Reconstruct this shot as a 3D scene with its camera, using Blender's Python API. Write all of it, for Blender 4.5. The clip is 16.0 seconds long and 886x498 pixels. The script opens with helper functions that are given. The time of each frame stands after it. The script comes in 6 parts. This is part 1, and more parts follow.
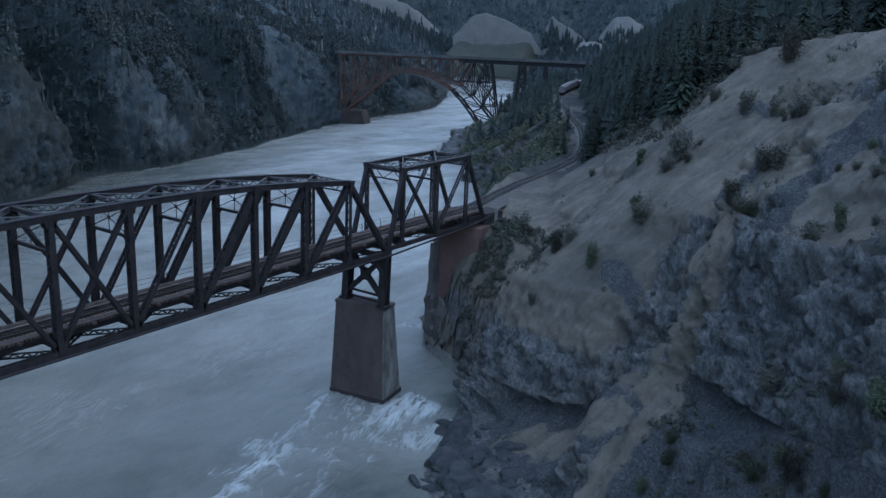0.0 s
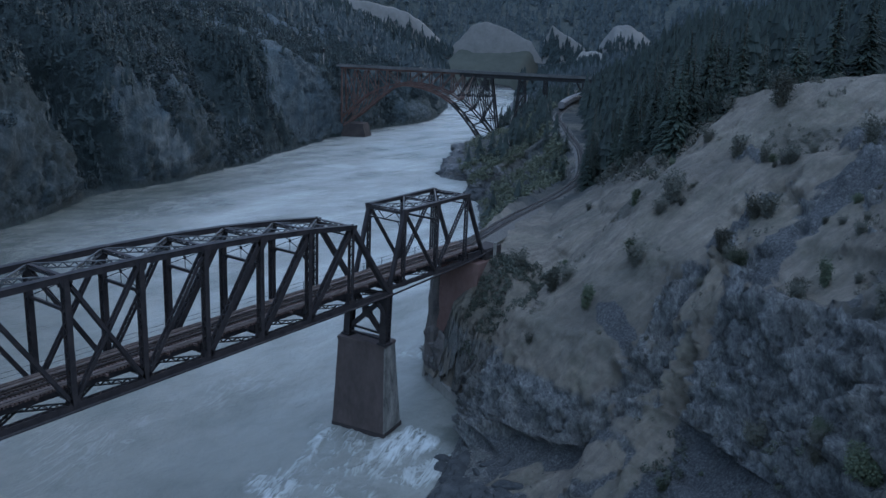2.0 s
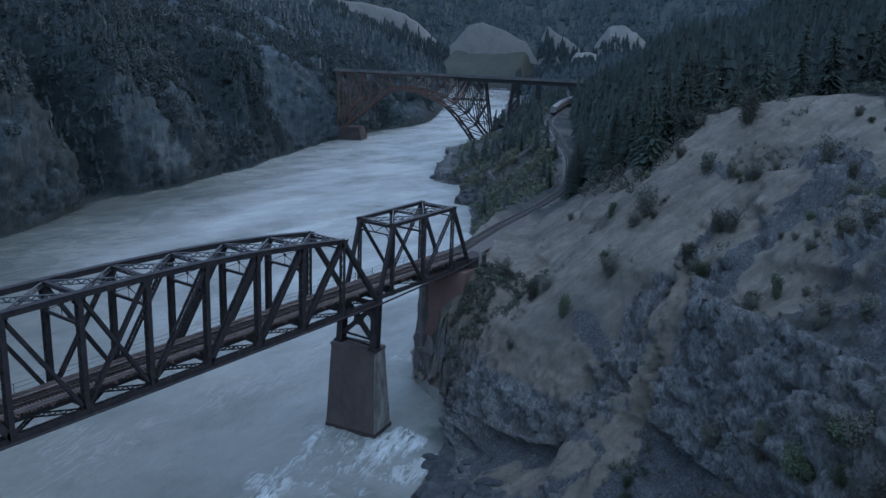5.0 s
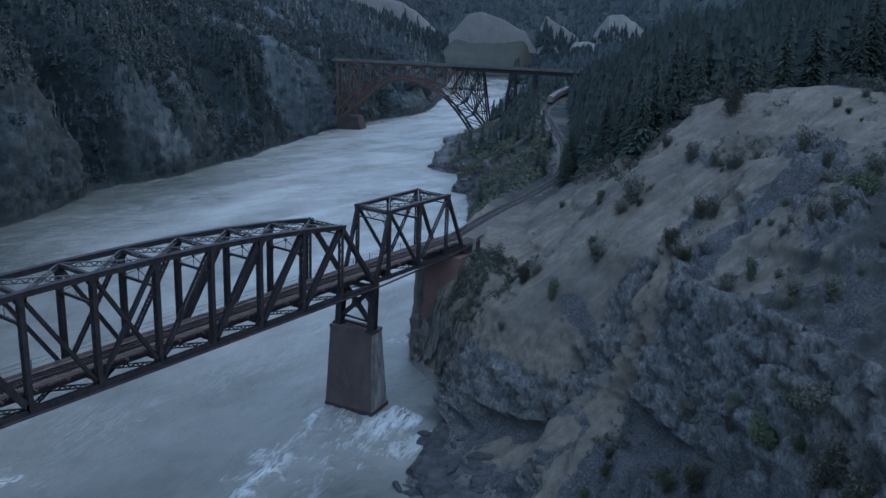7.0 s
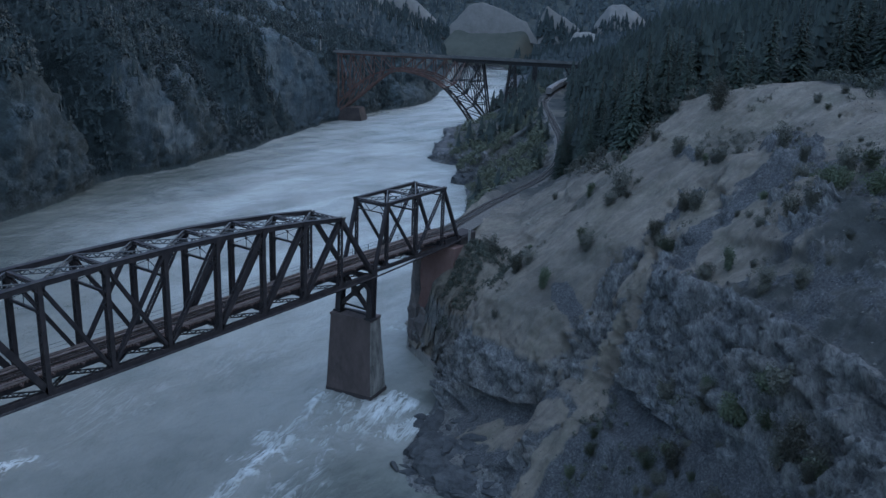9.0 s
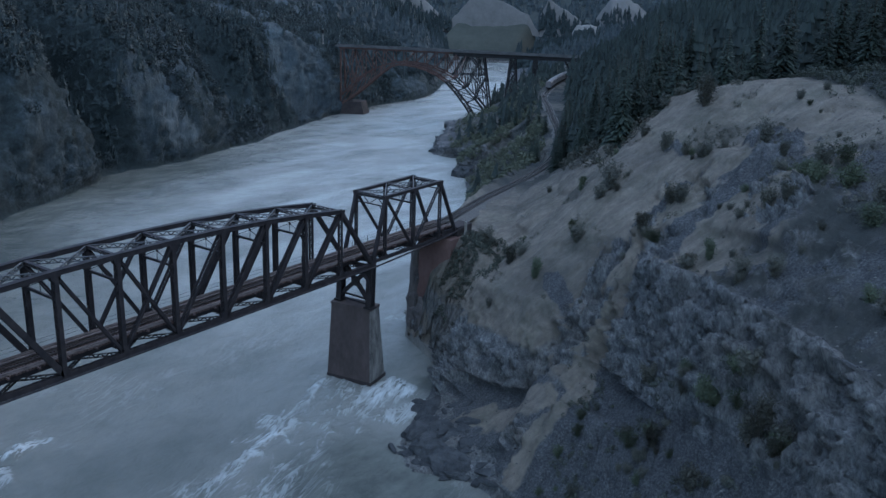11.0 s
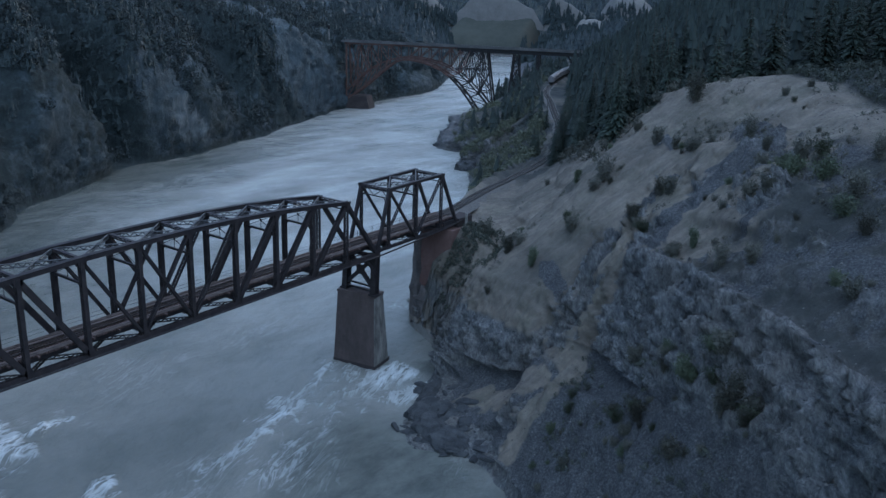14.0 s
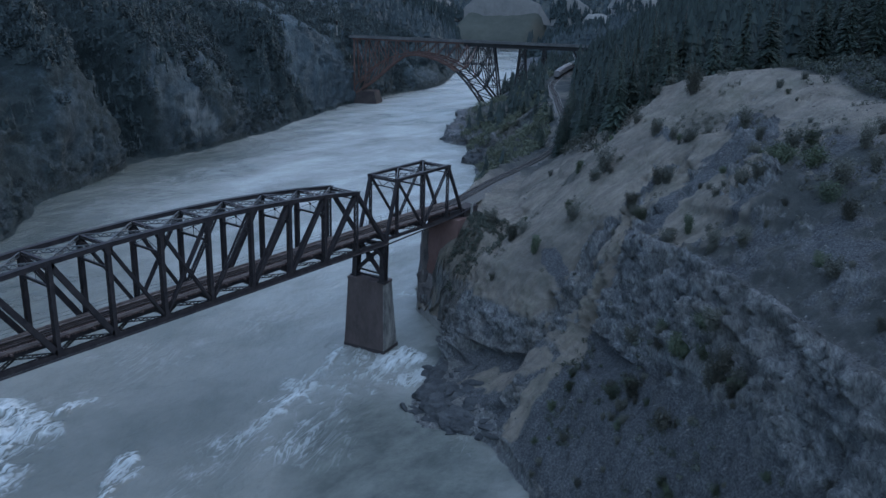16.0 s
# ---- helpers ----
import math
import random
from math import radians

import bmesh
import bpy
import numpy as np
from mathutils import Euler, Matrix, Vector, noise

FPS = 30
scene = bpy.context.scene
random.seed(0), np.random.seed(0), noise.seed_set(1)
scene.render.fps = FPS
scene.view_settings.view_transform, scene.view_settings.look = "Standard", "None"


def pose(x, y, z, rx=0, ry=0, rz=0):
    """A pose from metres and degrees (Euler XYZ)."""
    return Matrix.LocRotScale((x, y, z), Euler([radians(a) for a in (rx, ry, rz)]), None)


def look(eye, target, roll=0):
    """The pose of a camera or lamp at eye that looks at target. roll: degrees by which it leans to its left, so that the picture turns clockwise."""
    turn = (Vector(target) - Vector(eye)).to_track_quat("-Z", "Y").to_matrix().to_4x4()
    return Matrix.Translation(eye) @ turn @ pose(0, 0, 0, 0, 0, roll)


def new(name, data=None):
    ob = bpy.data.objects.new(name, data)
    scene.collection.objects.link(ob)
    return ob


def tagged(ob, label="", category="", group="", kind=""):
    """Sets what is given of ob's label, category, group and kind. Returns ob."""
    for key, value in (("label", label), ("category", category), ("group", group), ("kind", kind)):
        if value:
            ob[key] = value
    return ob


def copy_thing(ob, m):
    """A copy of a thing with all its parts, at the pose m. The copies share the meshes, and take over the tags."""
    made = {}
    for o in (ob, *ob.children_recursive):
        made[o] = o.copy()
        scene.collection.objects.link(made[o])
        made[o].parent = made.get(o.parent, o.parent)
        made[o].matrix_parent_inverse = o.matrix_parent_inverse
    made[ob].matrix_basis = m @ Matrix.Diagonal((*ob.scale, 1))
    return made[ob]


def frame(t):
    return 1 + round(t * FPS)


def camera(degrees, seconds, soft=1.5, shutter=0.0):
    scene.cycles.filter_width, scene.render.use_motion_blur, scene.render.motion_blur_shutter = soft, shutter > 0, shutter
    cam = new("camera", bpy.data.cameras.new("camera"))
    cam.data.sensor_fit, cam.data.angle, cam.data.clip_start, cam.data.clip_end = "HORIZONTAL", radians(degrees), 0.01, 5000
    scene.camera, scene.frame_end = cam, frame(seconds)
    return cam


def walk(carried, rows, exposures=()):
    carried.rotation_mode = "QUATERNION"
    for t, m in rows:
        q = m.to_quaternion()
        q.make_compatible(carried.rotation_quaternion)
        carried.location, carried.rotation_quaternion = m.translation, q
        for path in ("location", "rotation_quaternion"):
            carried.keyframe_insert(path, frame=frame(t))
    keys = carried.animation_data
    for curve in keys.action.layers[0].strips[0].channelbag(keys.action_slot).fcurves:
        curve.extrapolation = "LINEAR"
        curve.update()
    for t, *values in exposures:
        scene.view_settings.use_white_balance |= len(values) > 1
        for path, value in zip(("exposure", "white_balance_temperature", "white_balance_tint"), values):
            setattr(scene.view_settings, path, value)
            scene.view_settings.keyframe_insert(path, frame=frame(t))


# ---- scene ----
cam = camera(56.0, 16.0, soft=1.45)
PATH = [
    (0, (71.779, -90.644, 55.157), (70.688, -89.049, 54.644), 2.3),
    (0.5, (71.56, -90.789, 56.527), (70.47, -89.192, 56.015), 2.4),
    (1, (71.456, -90.681, 58.122), (70.364, -89.084, 57.613), 2.5),
    (1.5, (71.891, -91.165, 59.64), (70.798, -89.568, 59.132), 2.5),
    (2, (72.624, -92.193, 61.277), (71.531, -90.596, 60.77), 2.5),
    (2.5, (73.5, -93.394, 62.936), (72.408, -91.796, 62.43), 2.5),
    (3, (74.365, -94.189, 64.291), (73.273, -92.591, 63.787), 2.6),
    (5.5, (78.947, -97.889, 65.485), (77.859, -96.292, 64.968), 2.3),
    (6, (79.88, -99.025, 65.625), (78.795, -97.429, 65.101), 2.4),
    (6.5, (80.893, -99.966, 65.841), (79.809, -98.371, 65.31), 2.4),
    (7, (81.813, -100.907, 66.292), (80.73, -99.314, 65.755), 2.4),
    (7.5, (82.811, -101.89, 66.717), (81.729, -100.298, 66.174), 2.4),
    (8, (83.859, -102.785, 67.239), (82.777, -101.196, 66.689), 2.3),
    (8.5, (84.8, -103.825, 67.662), (83.718, -102.237, 67.108), 2.4),
    (9, (85.772, -104.701, 68.05), (84.689, -103.116, 67.489), 2.3),
    (11.5, (90.665, -109.255, 69.65), (89.577, -107.68, 69.069), 2.2),
    (12, (91.404, -110.058, 69.852), (90.315, -108.485, 69.268), 2.2),
    (12.5, (92.145, -110.561, 70.08), (91.054, -108.991, 69.492), 2.1),
    (13, (92.892, -111.548, 70.36), (91.801, -109.979, 69.771), 2.1),
    (13.5, (93.732, -112.48, 70.583), (92.64, -110.913, 69.992), 2.1),
    (14, (94.636, -113.682, 70.838), (93.541, -112.117, 70.245), 2.1),
    (14.5, (95.498, -114.989, 70.979), (94.401, -113.427, 70.383), 2.1),
    (15, (96.311, -116.428, 71.06), (95.212, -114.868, 70.463), 2.1),
    (15.5, (97.353, -117.639, 71.17), (96.25, -116.082, 70.57), 2.1),
    (16, (98.354, -118.461, 71.305), (97.247, -116.91, 70.701), 1.8),
]
walk(cam, [(t, look(eye, target, roll)) for t, eye, target, roll in PATH],
     [(0.0, 1.26, 5500, 10), (16.0, 1.26, 5500, 10)])

# ---- world and light: an overcast dusk ----
world = bpy.data.worlds.new("world")
scene.world = world
world.use_nodes = True
wn = world.node_tree
sky = wn.nodes.new("ShaderNodeTexSky")
sky.sky_type, sky.sun_disc = "NISHITA", False
sky.sun_elevation, sky.sun_rotation = radians(16), radians(20)
sky.air_density, sky.dust_density, sky.ozone_density = 1.0, 2.5, 2.0
wn.links.new(sky.outputs[0], wn.nodes["Background"].inputs[0])
wn.nodes["Background"].inputs[1].default_value = 0.12
sun = new("sun", bpy.data.lights.new("sun", "SUN"))
sun.data.energy, sun.data.angle, sun.data.color = 0.55, radians(90), (0.80, 0.92, 1.0)
sun.matrix_world = look((85, -120, 380), (0, 0, 0))


# ---- materials ----
def mat(name, rough=0.8, metal=0.0):
    m = bpy.data.materials.new(name)
    m.use_nodes = True
    n = m.node_tree.nodes["Principled BSDF"]
    n.inputs["Roughness"].default_value = rough
    n.inputs["Metallic"].default_value = metal
    return m, m.node_tree, n


def noise_node(t, scale, detail=6.0, rough=0.6, stretch=(1, 1, 1), space="Object"):
    co = t.nodes.new("ShaderNodeTexCoord")
    mp = t.nodes.new("ShaderNodeMapping")
    mp.inputs["Scale"].default_value = stretch
    t.links.new(co.outputs[space], mp.inputs[0])
    n = t.nodes.new("ShaderNodeTexNoise")
    n.inputs["Scale"].default_value = scale
    n.inputs["Detail"].default_value = detail
    n.inputs["Roughness"].default_value = rough
    t.links.new(mp.outputs[0], n.inputs["Vector"])
    return n.outputs[0]


def ramp(t, value, stops):
    r = t.nodes.new("ShaderNodeValToRGB")
    e = r.color_ramp.elements
    while len(e) < len(stops):
        e.new(0.5)
    for k, (p, c) in enumerate(stops):
        e[k].position, e[k].color = p, (*c, 1) if len(c) == 3 else c
    t.links.new(value, r.inputs[0])
    return r.outputs[0]


def mix(t, fac, a, b, blend="MIX"):
    m = t.nodes.new("ShaderNodeMix")
    m.data_type, m.blend_type = "RGBA", blend
    for socket, v in ((m.inputs[0], fac), (m.inputs[6], a), (m.inputs[7], b)):
        if isinstance(v, (int, float)):
            socket.default_value = v
        elif isinstance(v, tuple):
            socket.default_value = (*v, 1)
        else:
            t.links.new(v, socket)
    return m.outputs[2]


def math_node(t, op, a, b=0.0, clamp=False):
    m = t.nodes.new("ShaderNodeMath")
    m.operation, m.use_clamp = op, clamp
    for socket, v in ((m.inputs[0], a), (m.inputs[1], b)):
        if isinstance(v, (int, float)):
            socket.default_value = v
        else:
            t.links.new(v, socket)
    return m.outputs[0]


def bump(t, bsdf, height, strength, distance):
    b = t.nodes.new("ShaderNodeBump")
    b.inputs["Strength"].default_value, b.inputs["Distance"].default_value = strength, distance
    t.links.new(height, b.inputs["Height"])
    t.links.new(b.outputs[0], bsdf.inputs["Normal"])


def simple(name, dark, light, scale, rough=0.8, metal=0.0, bump_by=0.3, bump_size=0.02, stretch=(1, 1, 1), random_by=0.0):
    """A weathered two-tone surface with large stains and a fine grain."""
    m, t, p = mat(name, rough, metal)
    big = noise_node(t, scale, 5, 0.6, stretch)
    fine = noise_node(t, scale * 9, 4, 0.7, stretch)
    both = math_node(t, "ADD", math_node(t, "MULTIPLY", big, 0.7), math_node(t, "MULTIPLY", fine, 0.3))
    col = ramp(t, both, [(0.35, dark), (0.65, light)])
    if random_by:
        info = t.nodes.new("ShaderNodeObjectInfo")
        val = math_node(t, "ADD", math_node(t, "MULTIPLY", info.outputs["Random"], random_by), 1.0 - random_by / 2)
        hs = t.nodes.new("ShaderNodeHueSaturation")
        t.links.new(val, hs.inputs["Value"])
        t.links.new(col, hs.inputs["Color"])
        col = hs.outputs[0]
    t.links.new(col, p.inputs["Base Color"])
    bump(t, p, fine, bump_by, bump_size)
    return m


def voronoi(t, scale, feature, out, stretch=(1, 1, 1), warp=None):
    co = t.nodes.new("ShaderNodeTexCoord")
    mp = t.nodes.new("ShaderNodeMapping")
    mp.inputs["Scale"].default_value = stretch
    mp.inputs["Rotation"].default_value = (0.5, 0.35, 0.6)
    t.links.new(co.outputs["Object"], mp.inputs[0])
    v = t.nodes.new("ShaderNodeTexVoronoi")
    v.feature = feature
    v.inputs["Scale"].default_value = scale
    place = mp.outputs[0]
    if warp is not None:
        add = t.nodes.new("ShaderNodeVectorMath")
        add.operation = "ADD"
        t.links.new(place, add.inputs[0])
        t.links.new(warp, add.inputs[1])
        place = add.outputs[0]
    t.links.new(place, v.inputs["Vector"])
    return v.outputs[out]


def ground_material():
    """Rock, slate scree, sandy gravel and dry grass; the mesh's cover attribute says which lies where."""
    m, t, p = mat("ground", 0.95)
    at = t.nodes.new("ShaderNodeAttribute")
    at.attribute_name = "cover"
    sep = t.nodes.new("ShaderNodeSeparateColor")
    t.links.new(at.outputs["Color"], sep.inputs[0])
    rock_m, scree_m, grass_m = sep.outputs[0], sep.outputs[1], sep.outputs[2]
    n1 = noise_node(t, 0.05, 8, 0.62)
    n2 = noise_node(t, 0.45, 8, 0.68)
    n3 = noise_node(t, 3.2, 6, 0.75)
    flute = noise_node(t, 1.5, 9, 0.76, (1, 1, 0.3))
    fall_co = t.nodes.new("ShaderNodeCombineXYZ")
    co_ = t.nodes.new("ShaderNodeTexCoord")
    for k, axis in enumerate(((0.075, 0.085, 0.085), (0.75, -0.66, 0.0), (-0.4, -0.45, 0.8))):
        dot = t.nodes.new("ShaderNodeVectorMath")
        dot.operation = "DOT_PRODUCT"
        dot.inputs[1].default_value = axis
        t.links.new(co_.outputs["Object"], dot.inputs[0])
        t.links.new(dot.outputs["Value"], fall_co.inputs[k])
    run_n = t.nodes.new("ShaderNodeTexNoise")
    run_n.inputs["Scale"].default_value, run_n.inputs["Detail"].default_value, run_n.inputs["Roughness"].default_value = 0.55, 9, 0.72
    t.links.new(fall_co.outputs[0], run_n.inputs["Vector"])
    run = run_n.outputs[0]
    sand = mix(t, 0.4, ramp(t, run, [(0.36, (0.205, 0.178, 0.151)), (0.5, (0.290, 0.251, 0.208)), (0.64, (0.405, 0.354, 0.294))]),
               ramp(t, n3, [(0.3, (0.16, 0.135, 0.11)), (0.72, (0.38, 0.325, 0.265))]))
    wn_ = t.nodes.new("ShaderNodeTexNoise")
    wn_.inputs["Scale"].default_value = 0.9
    block = ramp(t, voronoi(t, 0.42, "F1", "Color", (1, 1, 0.6), wn_.outputs["Color"]), [(0.1, (0.6, 0.6, 0.6)), (0.9, (1.2, 1.2, 1.2))])
    chip = ramp(t, voronoi(t, 1.7, "F1", "Color", (1, 1, 0.5), wn_.outputs["Color"]), [(0.1, (0.6, 0.6, 0.6)), (0.9, (1.35, 1.35, 1.35))])
    co_ = t.nodes.new("ShaderNodeTexCoord")
    bed_co = t.nodes.new("ShaderNodeCombineXYZ")
    for k, axis in enumerate(((0.135, -0.09, -0.245), (0.56, 0.83, 0.0), (0.69, -0.46, 0.55))):
        dot = t.nodes.new("ShaderNodeVectorMath")
        dot.operation = "DOT_PRODUCT"
        dot.inputs[1].default_value = axis
        t.links.new(co_.outputs["Object"], dot.inputs[0])
        t.links.new(dot.outputs["Value"], bed_co.inputs[k])
    bed_n = t.nodes.new("ShaderNodeTexNoise")
    bed_n.inputs["Scale"].default_value, bed_n.inputs["Detail"].default_value, bed_n.inputs["Roughness"].default_value = 1.7, 9, 0.76
    t.links.new(bed_co.outputs[0], bed_n.inputs["Vector"])
    grit = bed_n.outputs[0]
    rock = mix(t, 0.55, ramp(t, flute, [(0.34, (0.085, 0.089, 0.095)), (0.5, (0.191, 0.195, 0.197)), (0.66, (0.372, 0.367, 0.355))]),
               ramp(t, grit, [(0.36, (0.067, 0.073, 0.081)), (0.5, (0.191, 0.196, 0.198)), (0.66, (0.465, 0.458, 0.445))]))
    rock = mix(t, ramp(t, n1, [(0.45, (0, 0, 0)), (0.62, (0.55, 0.55, 0.55))]), rock, ramp(t, n2, [(0.35, (0.11, 0.11, 0.09)), (0.65, (0.29, 0.255, 0.225))]))
    # crevice and facet shade painted into the rock; even sky light barely shows relief
    crack = noise_node(t, 2.6, 9, 0.78, (1, 1, 0.35))
    rock = mix(t, 0.6, rock, ramp(t, crack, [(0.40, (0.22, 0.22, 0.25)), (0.5, (0.95, 0.95, 0.95)), (0.62, (1.32, 1.30, 1.27))]), "MULTIPLY")
    for k, by in ((block, 0.3), (chip, 0.4)):
        rock = mix(t, by, rock, k, "MULTIPLY")
    rock = mix(t, 1.0, rock, (1.03, 1.03, 1.04), "MULTIPLY")
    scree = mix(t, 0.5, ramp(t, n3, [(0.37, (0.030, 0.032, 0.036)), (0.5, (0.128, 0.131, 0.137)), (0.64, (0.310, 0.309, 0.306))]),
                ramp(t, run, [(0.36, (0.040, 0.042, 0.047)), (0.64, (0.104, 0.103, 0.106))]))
    grass = mix(t, 0.5, ramp(t, n3, [(0.3, (0.026, 0.032, 0.031)), (0.7, (0.079, 0.084, 0.079))]),
                ramp(t, n2, [(0.35, (0.023, 0.028, 0.030)), (0.7, (0.069, 0.074, 0.073))]))
    stain = ramp(t, noise_node(t, 0.16, 7, 0.7), [(0.38, (0.62, 0.62, 0.64)), (0.62, (1.12, 1.12, 1.12))])
    tuft = ramp(t, math_node(t, "ADD", math_node(t, "MULTIPLY", noise_node(t, 0.11, 6, 0.7), 0.6), math_node(t, "MULTIPLY", noise_node(t, 1.6, 7, 0.75), 0.4)), [(0.47, (0, 0, 0)), (0.6, (0.6, 0.6, 0.6))])
    sand = mix(t, tuft, sand, ramp(t, n3, [(0.3, (0.085, 0.086, 0.064)), (0.7, (0.190, 0.185, 0.138))]))
    sand = mix(t, 0.75, sand, stain, "MULTIPLY")
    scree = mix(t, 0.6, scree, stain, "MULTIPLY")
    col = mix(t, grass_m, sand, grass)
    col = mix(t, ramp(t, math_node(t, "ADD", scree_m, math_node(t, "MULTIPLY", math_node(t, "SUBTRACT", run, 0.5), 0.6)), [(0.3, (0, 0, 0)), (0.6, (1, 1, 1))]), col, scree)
    edge = math_node(t, "ADD", rock_m, math_node(t, "MULTIPLY", math_node(t, "SUBTRACT", n2, 0.5), 1.3))
    col = mix(t, ramp(t, edge, [(0.36, (0, 0, 0)), (0.6, (1, 1, 1))]), col, rock)
    t.links.new(col, p.inputs["Base Color"])
    h = math_node(t, "ADD", math_node(t, "MULTIPLY", math_node(t, "ADD", flute, grit), 0.5), math_node(t, "MULTIPLY", n3, 0.22))
    h = math_node(t, "ADD", h, math_node(t, "MULTIPLY", math_node(t, "MULTIPLY", rock_m, math_node(t, "ADD", math_node(t, "MULTIPLY", chip, 0.5), math_node(t, "MULTIPLY", crack, 1.6))), 0.3))
    bump(t, p, h, 1.0, 0.9)
    return m


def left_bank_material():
    """Grey rock faces between dark scrubby gullies, tinted blue in place of haze; cover: bare rock, pale slides."""
    m, t, p = mat("haze-tinted far bank rock", 0.95)
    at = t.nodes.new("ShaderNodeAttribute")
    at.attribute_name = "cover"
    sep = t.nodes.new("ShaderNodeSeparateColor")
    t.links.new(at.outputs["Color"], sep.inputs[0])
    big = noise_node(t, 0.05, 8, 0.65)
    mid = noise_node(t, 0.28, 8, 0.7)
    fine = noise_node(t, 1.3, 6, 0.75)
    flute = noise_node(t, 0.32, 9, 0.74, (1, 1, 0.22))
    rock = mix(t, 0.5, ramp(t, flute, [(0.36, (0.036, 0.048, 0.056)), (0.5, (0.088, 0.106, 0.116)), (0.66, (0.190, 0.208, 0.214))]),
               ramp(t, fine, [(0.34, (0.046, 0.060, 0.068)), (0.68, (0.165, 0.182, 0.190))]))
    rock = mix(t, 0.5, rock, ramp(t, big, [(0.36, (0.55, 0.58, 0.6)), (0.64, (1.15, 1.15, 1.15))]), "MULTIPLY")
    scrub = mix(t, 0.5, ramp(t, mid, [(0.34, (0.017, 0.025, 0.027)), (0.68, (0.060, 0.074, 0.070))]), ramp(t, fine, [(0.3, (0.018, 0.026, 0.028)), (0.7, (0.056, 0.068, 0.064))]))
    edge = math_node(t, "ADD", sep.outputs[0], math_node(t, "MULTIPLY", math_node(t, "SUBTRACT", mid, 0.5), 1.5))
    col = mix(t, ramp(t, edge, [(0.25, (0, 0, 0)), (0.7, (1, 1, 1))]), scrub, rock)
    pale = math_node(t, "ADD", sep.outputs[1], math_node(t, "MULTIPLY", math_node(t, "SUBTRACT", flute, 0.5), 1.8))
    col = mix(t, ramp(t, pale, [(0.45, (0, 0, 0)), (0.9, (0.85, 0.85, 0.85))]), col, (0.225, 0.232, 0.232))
    # bluish cast of distance haze, put into the bank's colour
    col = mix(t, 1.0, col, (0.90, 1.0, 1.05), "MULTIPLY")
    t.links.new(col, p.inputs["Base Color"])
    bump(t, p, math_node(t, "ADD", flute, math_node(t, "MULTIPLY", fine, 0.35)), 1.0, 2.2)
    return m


def far_material():
    """Dark forested mountain flanks."""
    m, t, p = mat("far forest floor", 0.95)
    n = noise_node(t, 0.02, 8, 0.7)
    f = noise_node(t, 0.12, 6, 0.75)
    c = mix(t, 0.5, ramp(t, n, [(0.35, (0.04, 0.052, 0.05)), (0.7, (0.11, 0.118, 0.105))]), ramp(t, f, [(0.3, (0.03, 0.04, 0.04)), (0.7, (0.10, 0.112, 0.10))]))
    t.links.new(c, p.inputs["Base Color"])
    bump(t, p, f, 0.8, 6.0)
    return m


